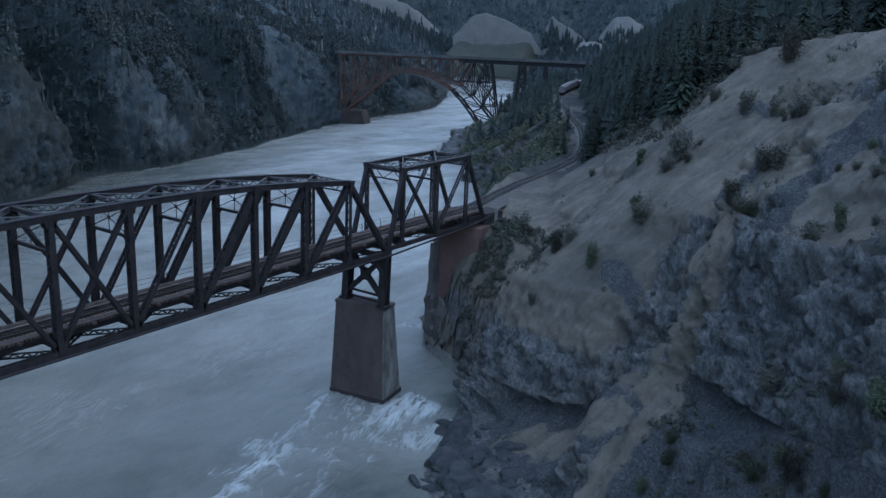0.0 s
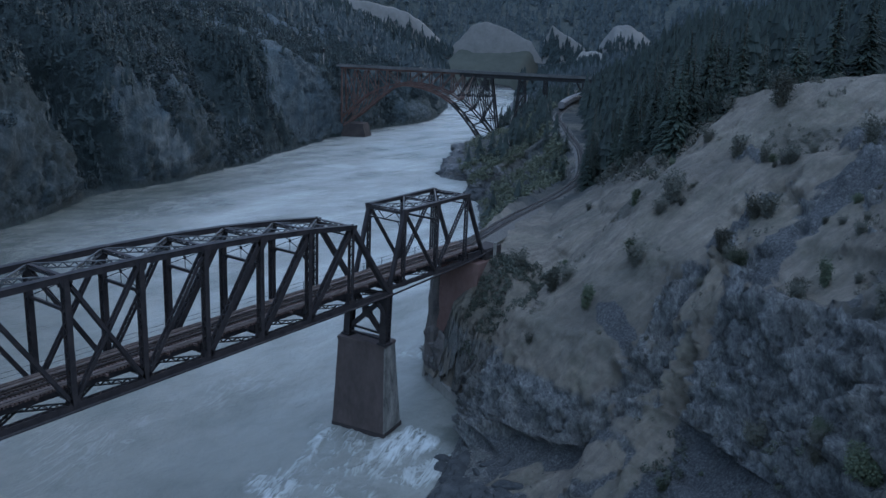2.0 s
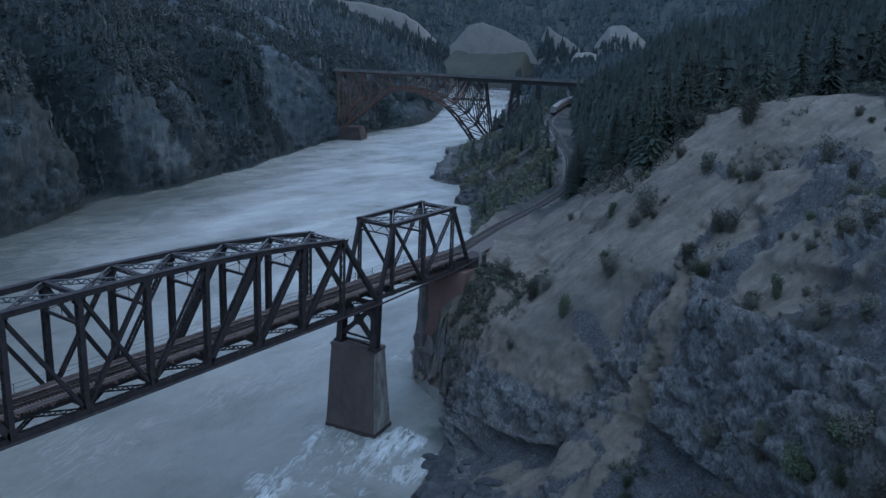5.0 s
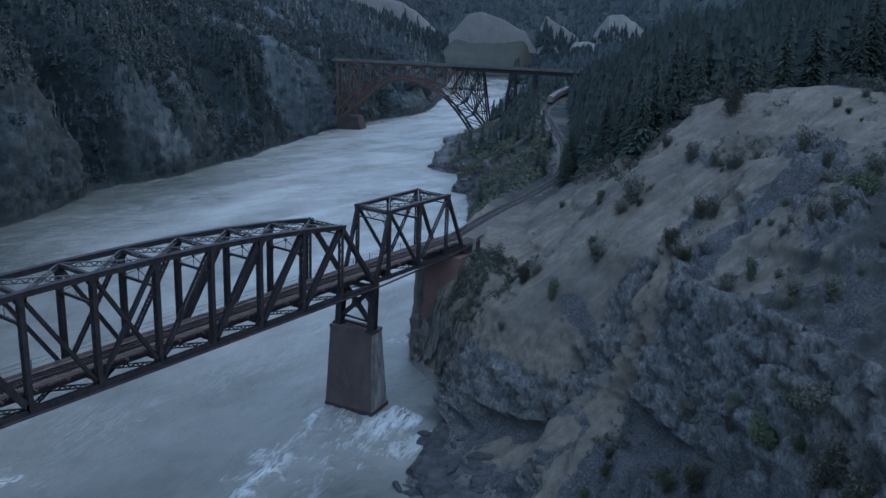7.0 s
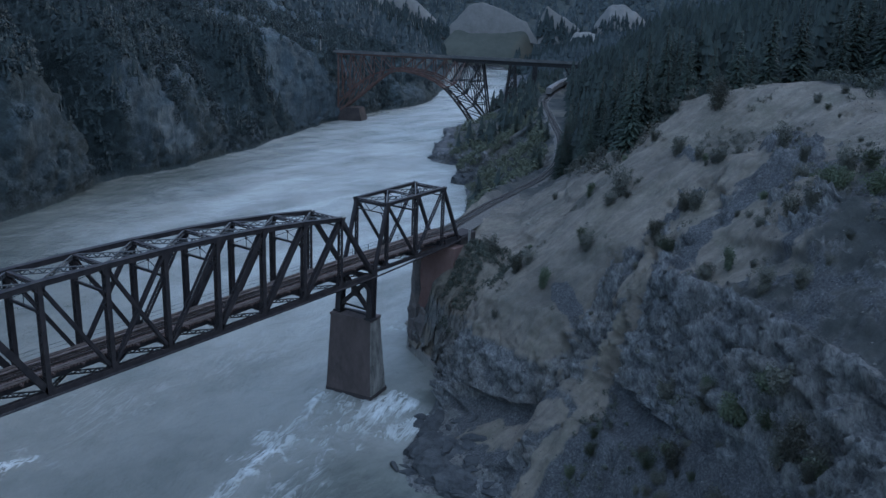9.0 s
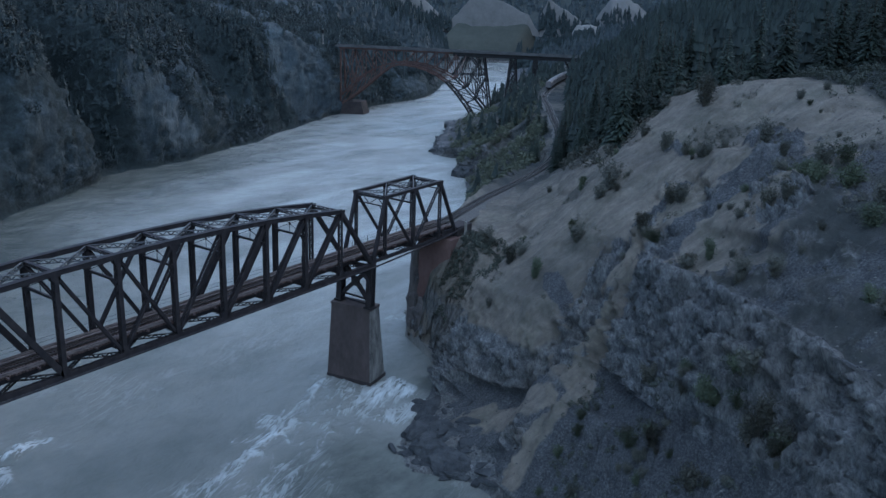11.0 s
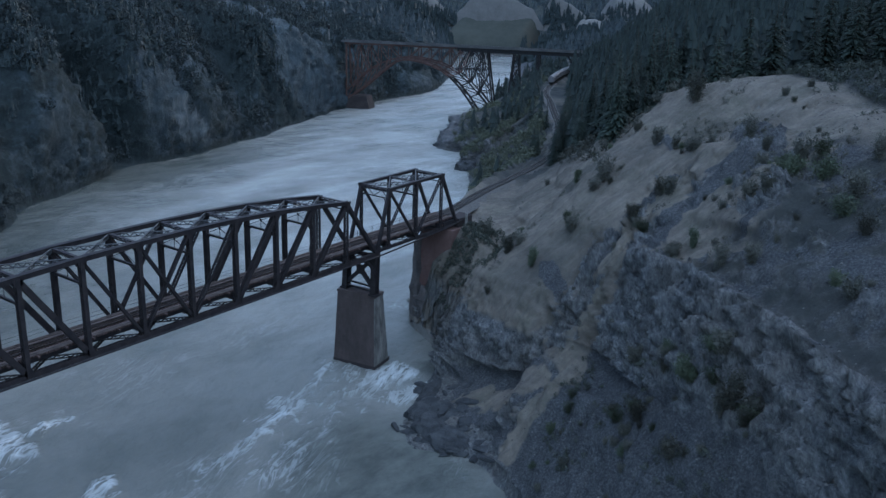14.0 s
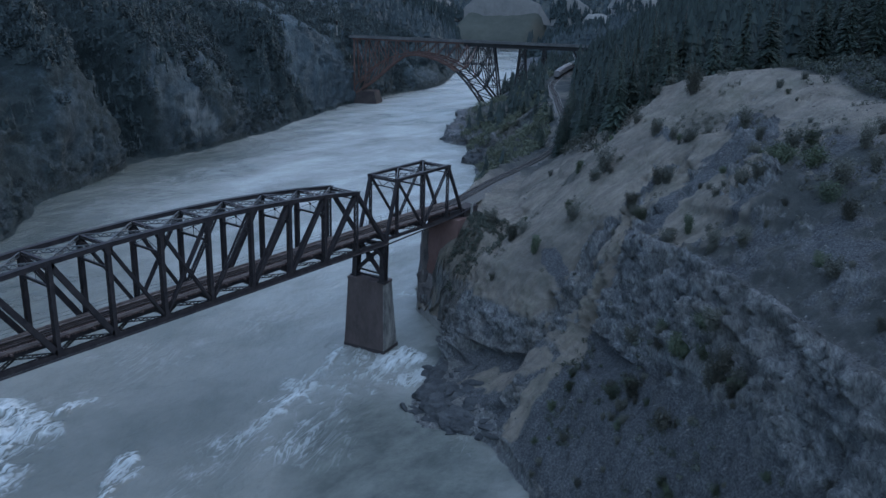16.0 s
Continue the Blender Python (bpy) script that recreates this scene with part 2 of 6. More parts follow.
def water_material():
    """Silty meltwater with wind ripples; foam where the current breaks. Sky sheen and the far bank's dark reflection
    are painted into the silt.
    """
    m, t, p = mat("water", 0.15)
    p.inputs["IOR"].default_value = 1.33
    at = t.nodes.new("ShaderNodeAttribute")
    at.attribute_name = "foam"
    sw = noise_node(t, 0.03, 7, 0.62)
    co_ = t.nodes.new("ShaderNodeTexCoord")
    flow = t.nodes.new("ShaderNodeCombineXYZ")
    for k, axis in enumerate(((0.067, -0.23, 0.0), (0.96, 0.28, 0.0))):
        dot = t.nodes.new("ShaderNodeVectorMath")
        dot.operation = "DOT_PRODUCT"
        dot.inputs[1].default_value = axis
        t.links.new(co_.outputs["Object"], dot.inputs[0])
        t.links.new(dot.outputs["Value"], flow.inputs[k])
    lines = None
    for scale, dist, sharp, gain in ((0.26, 1.4, 13.0, 1.0), (0.55, 1.2, 11.0, 0.7)):
        n = t.nodes.new("ShaderNodeTexNoise")
        n.inputs["Scale"].default_value, n.inputs["Detail"].default_value, n.inputs["Roughness"].default_value, n.inputs["Distortion"].default_value = scale, 3.5, 0.6, dist
        t.links.new(flow.outputs[0], n.inputs["Vector"])
        one = math_node(t, "SUBTRACT", 1.0, math_node(t, "MULTIPLY", math_node(t, "ABSOLUTE", math_node(t, "SUBTRACT", n.outputs[0], 0.5)), sharp), True)
        one = math_node(t, "MULTIPLY", one, gain)
        lines = one if lines is None else math_node(t, "MAXIMUM", lines, one)
    lace2 = noise_node(t, 1.3, 7, 0.72, (1, 0.6, 1))
    silt = ramp(t, sw, [(0.36, (0.198, 0.203, 0.180)), (0.5, (0.258, 0.256, 0.229)), (0.7, (0.320, 0.318, 0.286))])
    parts = t.nodes.new("ShaderNodeSeparateColor")
    t.links.new(at.outputs["Color"], parts.inputs[0])
    # blue channel: far bank's dark reflection painted in, plus darker lee water near shore
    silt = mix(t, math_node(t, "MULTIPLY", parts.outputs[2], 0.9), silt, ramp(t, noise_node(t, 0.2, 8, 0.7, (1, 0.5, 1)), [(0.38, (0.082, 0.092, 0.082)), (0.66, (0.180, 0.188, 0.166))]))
    # green channel: sky glow painted into the silt as a pale sheen
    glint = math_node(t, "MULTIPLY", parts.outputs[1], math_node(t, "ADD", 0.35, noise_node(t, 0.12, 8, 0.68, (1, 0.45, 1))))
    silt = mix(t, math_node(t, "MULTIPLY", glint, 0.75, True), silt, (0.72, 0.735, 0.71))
    f = math_node(t, "MULTIPLY", parts.outputs[0], math_node(t, "ADD", math_node(t, "MULTIPLY", lines, 1.0), math_node(t, "MULTIPLY", lace2, 0.25)))
    fm = ramp(t, f, [(0.2, (0, 0, 0)), (0.48, (0.35, 0.35, 0.35)), (0.95, (1, 1, 1))])
    t.links.new(mix(t, fm, silt, (0.70, 0.72, 0.71)), p.inputs["Base Color"])
    rg = t.nodes.new("ShaderNodeMapRange")
    rg.inputs[3].default_value, rg.inputs[4].default_value = 0.16, 0.75
    t.links.new(fm, rg.inputs[0])
    t.links.new(rg.outputs[0], p.inputs["Roughness"])
    h = math_node(t, "ADD", math_node(t, "MULTIPLY", noise_node(t, 0.22, 8, 0.66, (1, 0.6, 1)), 1.0), math_node(t, "MULTIPLY", lace2, 0.18))
    bump(t, p, h, 0.85, 1.1)
    return m


def leaf_material(name, dark, light, scale):
    m, t, p = mat(name, 0.75)
    g = t.nodes.new("ShaderNodeNewGeometry")
    info = t.nodes.new("ShaderNodeObjectInfo")
    n = noise_node(t, scale, 3, 0.6)
    v = math_node(t, "ADD", math_node(t, "MULTIPLY", g.outputs["Random Per Island"], 0.5), math_node(t, "MULTIPLY", n, 0.35))
    v = math_node(t, "ADD", v, math_node(t, "MULTIPLY", info.outputs["Random"], 0.3))
    t.links.new(ramp(t, v, [(0.2, dark), (0.85, light)]), p.inputs["Base Color"])
    return m


M_GROUND = ground_material()
M_WATER = water_material()
M_FAR = far_material()
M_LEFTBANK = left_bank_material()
M_STEEL = simple("weathered steel", (0.022, 0.020, 0.023), (0.058, 0.047, 0.048), 0.9, 0.7, 0.2, 0.3, 0.02)
M_PALESTEEL = simple("pale lateral steel", (0.05, 0.05, 0.053), (0.16, 0.155, 0.155), 0.9, 0.7, 0.1, 0.3, 0.02)
M_RUST = simple("rusty red steel", (0.062, 0.038, 0.034), (0.150, 0.084, 0.068), 0.25, 0.8, 0.1, 0.3, 0.02)
M_DARKSTEEL = simple("dark painted steel", (0.013, 0.013, 0.014), (0.032, 0.029, 0.029), 0.3, 0.7, 0.2)
M_RAIL = simple("rail steel", (0.07, 0.055, 0.05), (0.16, 0.13, 0.11), 2.0, 0.5, 0.7)
M_TIE = simple("creosoted timber", (0.055, 0.036, 0.032), (0.15, 0.098, 0.085), 1.2, 0.85, 0.0, 0.5, 0.02, (1, 1, 1), 0.7)
M_PLANK = simple("walkway plank", (0.10, 0.075, 0.068), (0.22, 0.17, 0.15), 0.7, 0.85, 0.0, 0.4, 0.01, (1, 1, 1), 0.4)
M_PIERDARK = simple("dark pier masonry", (0.028, 0.023, 0.023), (0.068, 0.053, 0.050), 0.2, 0.9)
M_PIER = simple("stained pier masonry", (0.058, 0.044, 0.041), (0.142, 0.106, 0.097), 0.16, 0.9, 0.0, 0.5, 0.06, (1, 1, 0.45))
M_PIERPALE = simple("pale mottled masonry", (0.040, 0.040, 0.038), (0.330, 0.310, 0.280), 0.7, 0.9, 0.0, 0.6, 0.06, (1, 1, 0.35))
M_ABUT = simple("red stained abutment masonry", (0.104, 0.056, 0.048), (0.200, 0.124, 0.108), 0.2, 0.9, 0.0, 0.5, 0.06, (1, 1, 0.4))
M_CONC = simple("old concrete", (0.17, 0.16, 0.15), (0.34, 0.32, 0.29), 0.6, 0.9)
M_BALLAST = simple("ballast stone", (0.10, 0.094, 0.088), (0.23, 0.215, 0.20), 3.0, 0.95, 0.0, 0.9, 0.1)
M_ROCK = simple("shore rock", (0.024, 0.026, 0.030), (0.092, 0.094, 0.097), 0.5, 0.8, 0.0, 0.8, 0.15)
M_GROUNDROCK = simple("crag rock", (0.055, 0.052, 0.052), (0.175, 0.152, 0.142), 0.5, 0.9, 0.0, 0.6, 0.15, (1, 1, 0.35))
M_DARKTIE = simple("dark sleepers", (0.04, 0.036, 0.034), (0.12, 0.108, 0.10), 1.2, 0.9)
M_STONE = simple("pale stone", (0.15, 0.14, 0.13), (0.36, 0.34, 0.31), 1.0, 0.9)
M_SAND = simple("sand bluff", (0.135, 0.128, 0.120), (0.235, 0.222, 0.206), 0.03, 0.95, 0.0, 0.5, 0.6)
M_FIELD = simple("terrace grass", (0.046, 0.051, 0.042), (0.082, 0.086, 0.070), 0.02, 0.95)
M_BARK = simple("conifer bark", (0.05, 0.036, 0.028), (0.13, 0.10, 0.08), 3.0, 0.9)
M_NEEDLE = leaf_material("conifer needles", (0.013, 0.021, 0.018), (0.050, 0.069, 0.051), 0.8)
M_NEEDLE_PALE = leaf_material("blue green needles", (0.020, 0.033, 0.027), (0.068, 0.092, 0.068), 0.8)
# narrow bluish range: the flattening haze is put into the foliage colour
M_WOODS = leaf_material("dark woods", (0.020, 0.031, 0.034), (0.044, 0.060, 0.060), 0.06)
# needles lifted and blued for distance haze, put into their colour
M_FARWOODS = leaf_material("haze-toned far woods", (0.032, 0.044, 0.050), (0.088, 0.108, 0.113), 0.03)
M_HILLWOODS = leaf_material("hillside woods", (0.011, 0.018, 0.018), (0.047, 0.062, 0.055), 0.06)
M_LEAF = leaf_material("broad leaves", (0.035, 0.048, 0.03), (0.11, 0.13, 0.075), 1.0)
M_BANK = leaf_material("bank bushes", (0.031, 0.046, 0.031), (0.150, 0.157, 0.105), 0.15)
M_SAGE = leaf_material("grey sage leaves", (0.045, 0.048, 0.038), (0.135, 0.130, 0.105), 1.0)
M_DULL = leaf_material("dull green leaves", (0.024, 0.032, 0.027), (0.085, 0.092, 0.070), 0.5)
M_TWIG = simple("grey twigs", (0.06, 0.05, 0.042), (0.16, 0.14, 0.115), 2.0)
M_WAGON = simple("grey wagon paint", (0.13, 0.12, 0.12), (0.26, 0.24, 0.235), 0.35, 0.55, 0.1)
M_WAGONROOF = simple("pale wagon roof", (0.22, 0.22, 0.22), (0.40, 0.40, 0.40), 0.4, 0.6)
M_DECK = simple("bridge deck concrete", (0.075, 0.073, 0.072), (0.15, 0.145, 0.142), 0.15, 0.9)


# ---- mesh tools ----
class Shape:
    """Gathers vertices and faces for one mesh."""

    def __init__(self):
        self.v, self.f = [], []

    def add(self, verts, faces):
        k = len(self.v)
        self.v.extend(tuple(p) for p in verts)
        self.f.extend(tuple(k + i for i in q) for q in faces)
        return self

    def box(self, lo, hi):
        (a, b, c), (d, e, f) = lo, hi
        return self.add([(a, b, c), (d, b, c), (d, e, c), (a, e, c), (a, b, f), (d, b, f), (d, e, f), (a, e, f)],
                        [(0, 3, 2, 1), (4, 5, 6, 7), (0, 1, 5, 4), (1, 2, 6, 5), (2, 3, 7, 6), (3, 0, 4, 7)])

    def beam(self, p, q, w, h, side=(1, 0, 0)):
        """A bar from p to q; w across (towards side), h the other way."""
        p, q = Vector(p), Vector(q)
        ax = (q - p).normalized()
        s = Vector(side)
        s = (s - ax * s.dot(ax))
        s = s.normalized() if s.length > 1e-4 else ax.orthogonal().normalized()
        u = ax.cross(s)
        a, b = s * (w / 2), u * (h / 2)
        vs = [p - a - b, p + a - b, p + a + b, p - a + b, q - a - b, q + a - b, q + a + b, q - a + b]
        return self.add(vs, [(0, 3, 2, 1), (4, 5, 6, 7), (0, 1, 5, 4), (1, 2, 6, 5), (2, 3, 7, 6), (3, 0, 4, 7)])

    def laced(self, p, q, w, h, side=(1, 0, 0), plate=0.09, pitch=None, bar=0.09):
        """Two plates of depth h, w apart along side, joined on both faces by zigzag lacing and end battens."""
        p, q = Vector(p), Vector(q)
        ax = (q - p).normalized()
        s = Vector(side)
        s = (s - ax * s.dot(ax)).normalized()
        u = ax.cross(s)
        off = s * (w / 2 - plate / 2)
        self.beam(p - off, q - off, plate, h, side)
        self.beam(p + off, q + off, plate, h, side)
        n = max(2, round((q - p).length / (pitch or w * 1.1)))
        for f in (-1, 1):
            face = u * (f * (h / 2 - 0.012))
            for k in range(n):
                a, b = p.lerp(q, k / n), p.lerp(q, (k + 1) / n)
                sg = 1 if k % 2 else -1
                self.beam(a + face + off * sg, b + face - off * sg, bar, 0.02, s)
            for a, b in ((0, 0.06), (0.94, 1)):
                self.beam(p.lerp(q, a) + face, p.lerp(q, b) + face, w, 0.025, s)
        return self

    def tube(self, pts, radii, sides=8, cap=True):
        pts = [Vector(p) for p in pts]
        k0 = len(self.v)
        for i, p in enumerate(pts):
            d = (pts[min(i + 1, len(pts) - 1)] - pts[max(i - 1, 0)]).normalized()
            a = d.orthogonal().normalized() if abs(d.z) > 0.95 else d.cross(Vector((0, 0, 1))).normalized()
            b = d.cross(a)
            for j in range(sides):
                t = 2 * math.pi * j / sides
                self.v.append(tuple(p + (a * math.cos(t) + b * math.sin(t)) * radii[i]))
        for i in range(len(pts) - 1):
            for j in range(sides):
                j2 = (j + 1) % sides
                self.f.append((k0 + i * sides + j, k0 + i * sides + j2, k0 + (i + 1) * sides + j2, k0 + (i + 1) * sides + j))
        if cap:
            self.f.append(tuple(k0 + j for j in reversed(range(sides))))
            self.f.append(tuple(k0 + (len(pts) - 1) * sides + j for j in range(sides)))
        return self

    def mesh(self, name, material, smooth=False):
        me = bpy.data.meshes.new(name)
        me.from_pydata(self.v, [], self.f)
        me.materials.append(material)
        if smooth:
            me.shade_smooth()
        me.update()
        return me


def part(name, shape, material, parent=None, label="", smooth=False):
    ob = new(name, shape.mesh(name, material, smooth))
    ob.parent = parent
    return tagged(ob, label)


def thing(name, label, category, group="", kind=""):
    return tagged(new(name), label, category, group, kind)


def lattice(ix, iy, iz):
    h = (ix * 374761393 + iy * 668265263 + iz * 2147483647 + 1274126177) & 0xFFFFFFFF
    h = ((h ^ (h >> 13)) * 1274126177) & 0xFFFFFFFF
    return ((h ^ (h >> 16)) & 0xFFFF) / 32767.5 - 1.0


def vnoise(p):
    """Smooth lattice noise in -1..1 for an array of places."""
    i = np.floor(p).astype(np.int64)
    f = p - i
    f = f * f * f * (f * (f * 6 - 15) + 10)
    out = 0
    for dx in (0, 1):
        for dy in (0, 1):
            for dz in (0, 1):
                w = (f[:, 0] if dx else 1 - f[:, 0]) * (f[:, 1] if dy else 1 - f[:, 1]) * (f[:, 2] if dz else 1 - f[:, 2])
                out = out + w * lattice(i[:, 0] + dx, i[:, 1] + dy, i[:, 2] + dz)
    return out


def fbm(p, octaves=4, gain=0.5, ridged=False):
    out, a = 0, 1.0
    for k in range(octaves):
        n = vnoise(p * (2.03 ** k) + 17.3 * k)
        out = out + a * ((1 - 2 * np.abs(n)) if ridged else n)
        a *= gain
    return out


# ---- the ground: river banks lofted through cross-sections ----
def section(x, y, hx, hy, *profile, beyond=None, terrace=(30, 2.5), rise=(120, 62), top=(340, 270)):
    """A cross-section of a bank: it starts at the water's edge and runs inland along (hx, hy), past the crest along beyond;
    profile: pairs of distance and height up to the crest."""
    n = math.hypot(hx, hy)
    rows = [(x + hx / n * a, y + hy / n * a, b) for a, b in [(-9, -5), (0, 0.25), *profile]]
    bx, by = beyond or (hx / n, hy / n)
    cx, cy, cz = rows[-1]
    return rows + [(cx + bx * a, cy + by * a, cz + b) for a, b in (terrace, rise, top)]


def loft(sections, counts, pitch):
    """A grid of places: smooth curves along the bank, straight runs across. pitch: spacing along, section by section."""
    s = np.array(sections)
    cols = []
    for k, n in enumerate(counts):
        for j in range(n):
            cols.append(s[:, k] + (s[:, k + 1] - s[:, k]) * (j / n))
    cols.append(s[:, -1])
    c = np.stack(cols, 1)
    for _ in range(2):
        c[:, 1:-1] = c[:, 1:-1] * 0.5 + (c[:, :-2] + c[:, 2:]) * 0.25
    rows = []
    for i in range(len(c) - 1):
        a, b, e, f = c[max(i - 1, 0)], c[i], c[i + 1], c[min(i + 2, len(c) - 1)]
        n = max(2, int(np.hypot(*(e - b)[3, :2]) / pitch[i]))
        for j in range(n):
            t = j / n
            rows.append(0.5 * (2 * b + (e - a) * t + (2 * a - 5 * b + 4 * e - f) * t * t + (3 * b - a - 3 * e + f) * t ** 3))
    rows.append(c[-1])
    return np.array(rows)


NE, UP = (0.515, 0.857), (0.7, 0.714)
RIGHT = [
    section(210, -240, 0.7, 0.7, (8, 8), (15, 14), (20, 20), (26, 36), (36, 42), (50, 48), (70, 54), beyond=UP),
    section(150, -140, 0.62, 0.78, (6, 8), (12, 15), (16, 21), (21, 37), (32, 43), (48, 49), (66, 54), beyond=UP),
    section(100, -74, 0.57, 0.82, (6, 9), (11, 17), (15, 23), (19, 37), (28, 42), (42, 48), (60, 53), beyond=UP),
    section(67, -39, *NE, (5, 9), (9, 16), (13, 23), (19, 37), (28, 42), (40, 48), (58, 53), beyond=UP),
    section(50, -24, *NE, (6, 9), (10, 15), (15, 19), (21, 35.5), (29, 40), (37, 47), (52, 53), beyond=UP),
    section(41, -18, *NE, (6, 8), (11, 14), (17, 18), (22.5, 33), (31, 38), (44, 48), (60, 54), beyond=UP),
    section(33, -15, *NE, (5, 4), (10, 10), (17, 17), (25, 28), (34, 37), (48, 48), (66, 54.5), beyond=UP),
    section(27, -16, *NE, (6, 3), (13, 7.5), (19, 11), (26.5, 23), (36, 33.5), (51, 47), (70, 55.5), beyond=UP),
    section(19, -15.5, *NE, (7, 2.5), (14, 5.0), (19.2, 7.5), (27, 21.2), (40, 33.0), (56, 46), (76, 57), beyond=UP),
    section(12, 3, *NE, (2, 1.5), (3.6, 3.5), (5.4, 6.5), (11.8, 19.5), (22, 28), (38, 41), (57, 55.5), beyond=UP),
    section(4, 17, 0.6, 0.8, (1.5, 2), (3, 6), (5, 11), (9, 19.5), (18, 25), (30, 34.5), (46, 48), beyond=UP),
    section(-9, 25, 0.77, 0.64, (2, 3), (4, 8), (6, 14), (10, 23.5), (20, 25.2), (30, 31), (42, 41), beyond=UP),
    section(-22, 52, 0.9, 0.43, (3, 5), (6, 12), (9, 19), (12, 25), (20, 25.4), (30, 32), (46, 45), beyond=UP),
    section(-45, 100, 0.9, 0.43, (5, 5), (10, 11), (17, 19), (24, 25), (32, 25.4), (40, 33), (62, 52), beyond=(0.75, 0.66)),
    section(-88, 164, 0.9, 0.43, (5, 3), (12, 9), (20, 17), (30, 25), (40, 25.4), (49, 34), (75, 54), beyond=(0.8, 0.6)),
    section(-99, 175, 0.9, 0.43, (4, 5), (10, 11), (20, 18), (31, 25), (42, 25.4), (52, 34), (78, 54), beyond=(0.8, 0.6)),
    section(-113, 200, 0.92, 0.39, (3, 3), (11, 8), (24, 15), (34, 25), (47, 25.4), (57, 33), (84, 53)),
    section(-134, 205, 0.92, 0.39, (4, 3.2), (14, 5.5), (32, 12), (48, 25), (62, 25.4), (72, 32), (100, 52)),
    section(-149, 240, 0.9, 0.43, (1.5, 5.5), (9, 8), (26, 14), (42, 25), (56, 25.4), (66, 32), (96, 50)),
    section(-168, 268, 0.9, 0.43, (2, 4), (12, 7), (30, 14), (45, 25), (60, 25.4), (70, 32), (100, 50)),
    section(-182, 312, 0.9, 0.43, (6, 4), (18, 8), (32, 14), (45, 24.5), (60, 25.4), (72, 32), (104, 50)),
    section(-203, 362, 0.9, 0.43, (8, 6), (20, 11), (34, 17), (50, 24.8), (66, 25.4), (78, 32), (110, 50)),
    section(-222, 400, 0.92, 0.39, (10, 8), (22, 15), (36, 21), (52, 25), (70, 25.4), (82, 32), (115, 52)),
    section(-369, 673, 0.85, 0.52, (15, 4), (40, 8), (60, 14), (90, 22), (120, 25), (160, 35), (220, 60)),
    section(-560, 1000, 0.85, 0.52, (15, 4), (40, 8), (60, 14), (90, 22), (120, 25), (160, 35), (220, 60)),
]
LEFT = [
    section(10, -200, -0.75, -0.66, (6, 8), (14, 20), (24, 34), (36, 48), (55, 64), (80, 84), (120, 105)),
    section(-70, -90, -0.75, -0.66, (6, 8), (14, 20), (24, 34), (36, 48), (55, 64), (80, 84), (120, 105)),
    section(-132, -10, -0.70, -0.71, (6, 8), (14, 20), (24, 34), (36, 46), (52, 60), (80, 82), (120, 105)),
    section(-161, 17, -0.74, -0.69, (7, 7), (16, 16), (28, 29), (42, 43), (58, 57), (82, 79), (120, 103)),
    section(-172, 41, -0.86, -0.5, (4, 7), (10, 17), (19, 29), (30, 40), (46, 54), (70, 76), (110, 101)),
    section(-183, 61, -0.96, -0.28, (4, 8), (9, 19), (17, 30), (30, 42), (46, 55), (70, 76), (110, 101)),
    section(-193, 79, -0.95, -0.31, (10, 4), (24, 10), (38, 18), (56, 32), (78, 52), (102, 76), (136, 100)),
    section(-195, 96, -0.97, -0.25, (4, 9), (10, 21), (18, 33), (30, 46), (50, 60), (75, 80), (115, 104)),
    section(-199, 122, -0.97, -0.25, (5, 9), (12, 20), (22, 34), (34, 47), (52, 62), (78, 82), (115, 105)),
    section(-214, 172, -0.96, -0.28, (8, 6), (18, 16), (30, 28), (44, 42), (62, 56), (88, 74), (125, 98)),
    section(-233, 216, -0.94, -0.34, (4, 11), (9, 23), (16, 34), (24, 43), (34, 50), (52, 56), (90, 72)),
    section(-249, 257, -0.88, -0.47, (3, 9), (6, 18), (9, 27), (13, 36.5), (30, 37.5), (48, 46), (84, 72)),
    section(-261, 318, -0.92, -0.39, (5, 8), (12, 17), (20, 25), (30, 32), (50, 37), (70, 45), (110, 68)),
    section(-285, 416, -0.92, -0.39, (5, 6), (12, 12), (22, 18), (36, 24), (60, 28), (90, 36), (140, 60)),
    section(-440, 655, -0.9, -0.43, (8, 6), (18, 12), (30, 20), (45, 31), (65, 41), (95, 52), (140, 66)),
    section(-660, 960, -0.9, -0.43, (8, 6), (18, 12), (30, 18), (50, 22), (80, 26), (120, 34), (180, 60)),
]


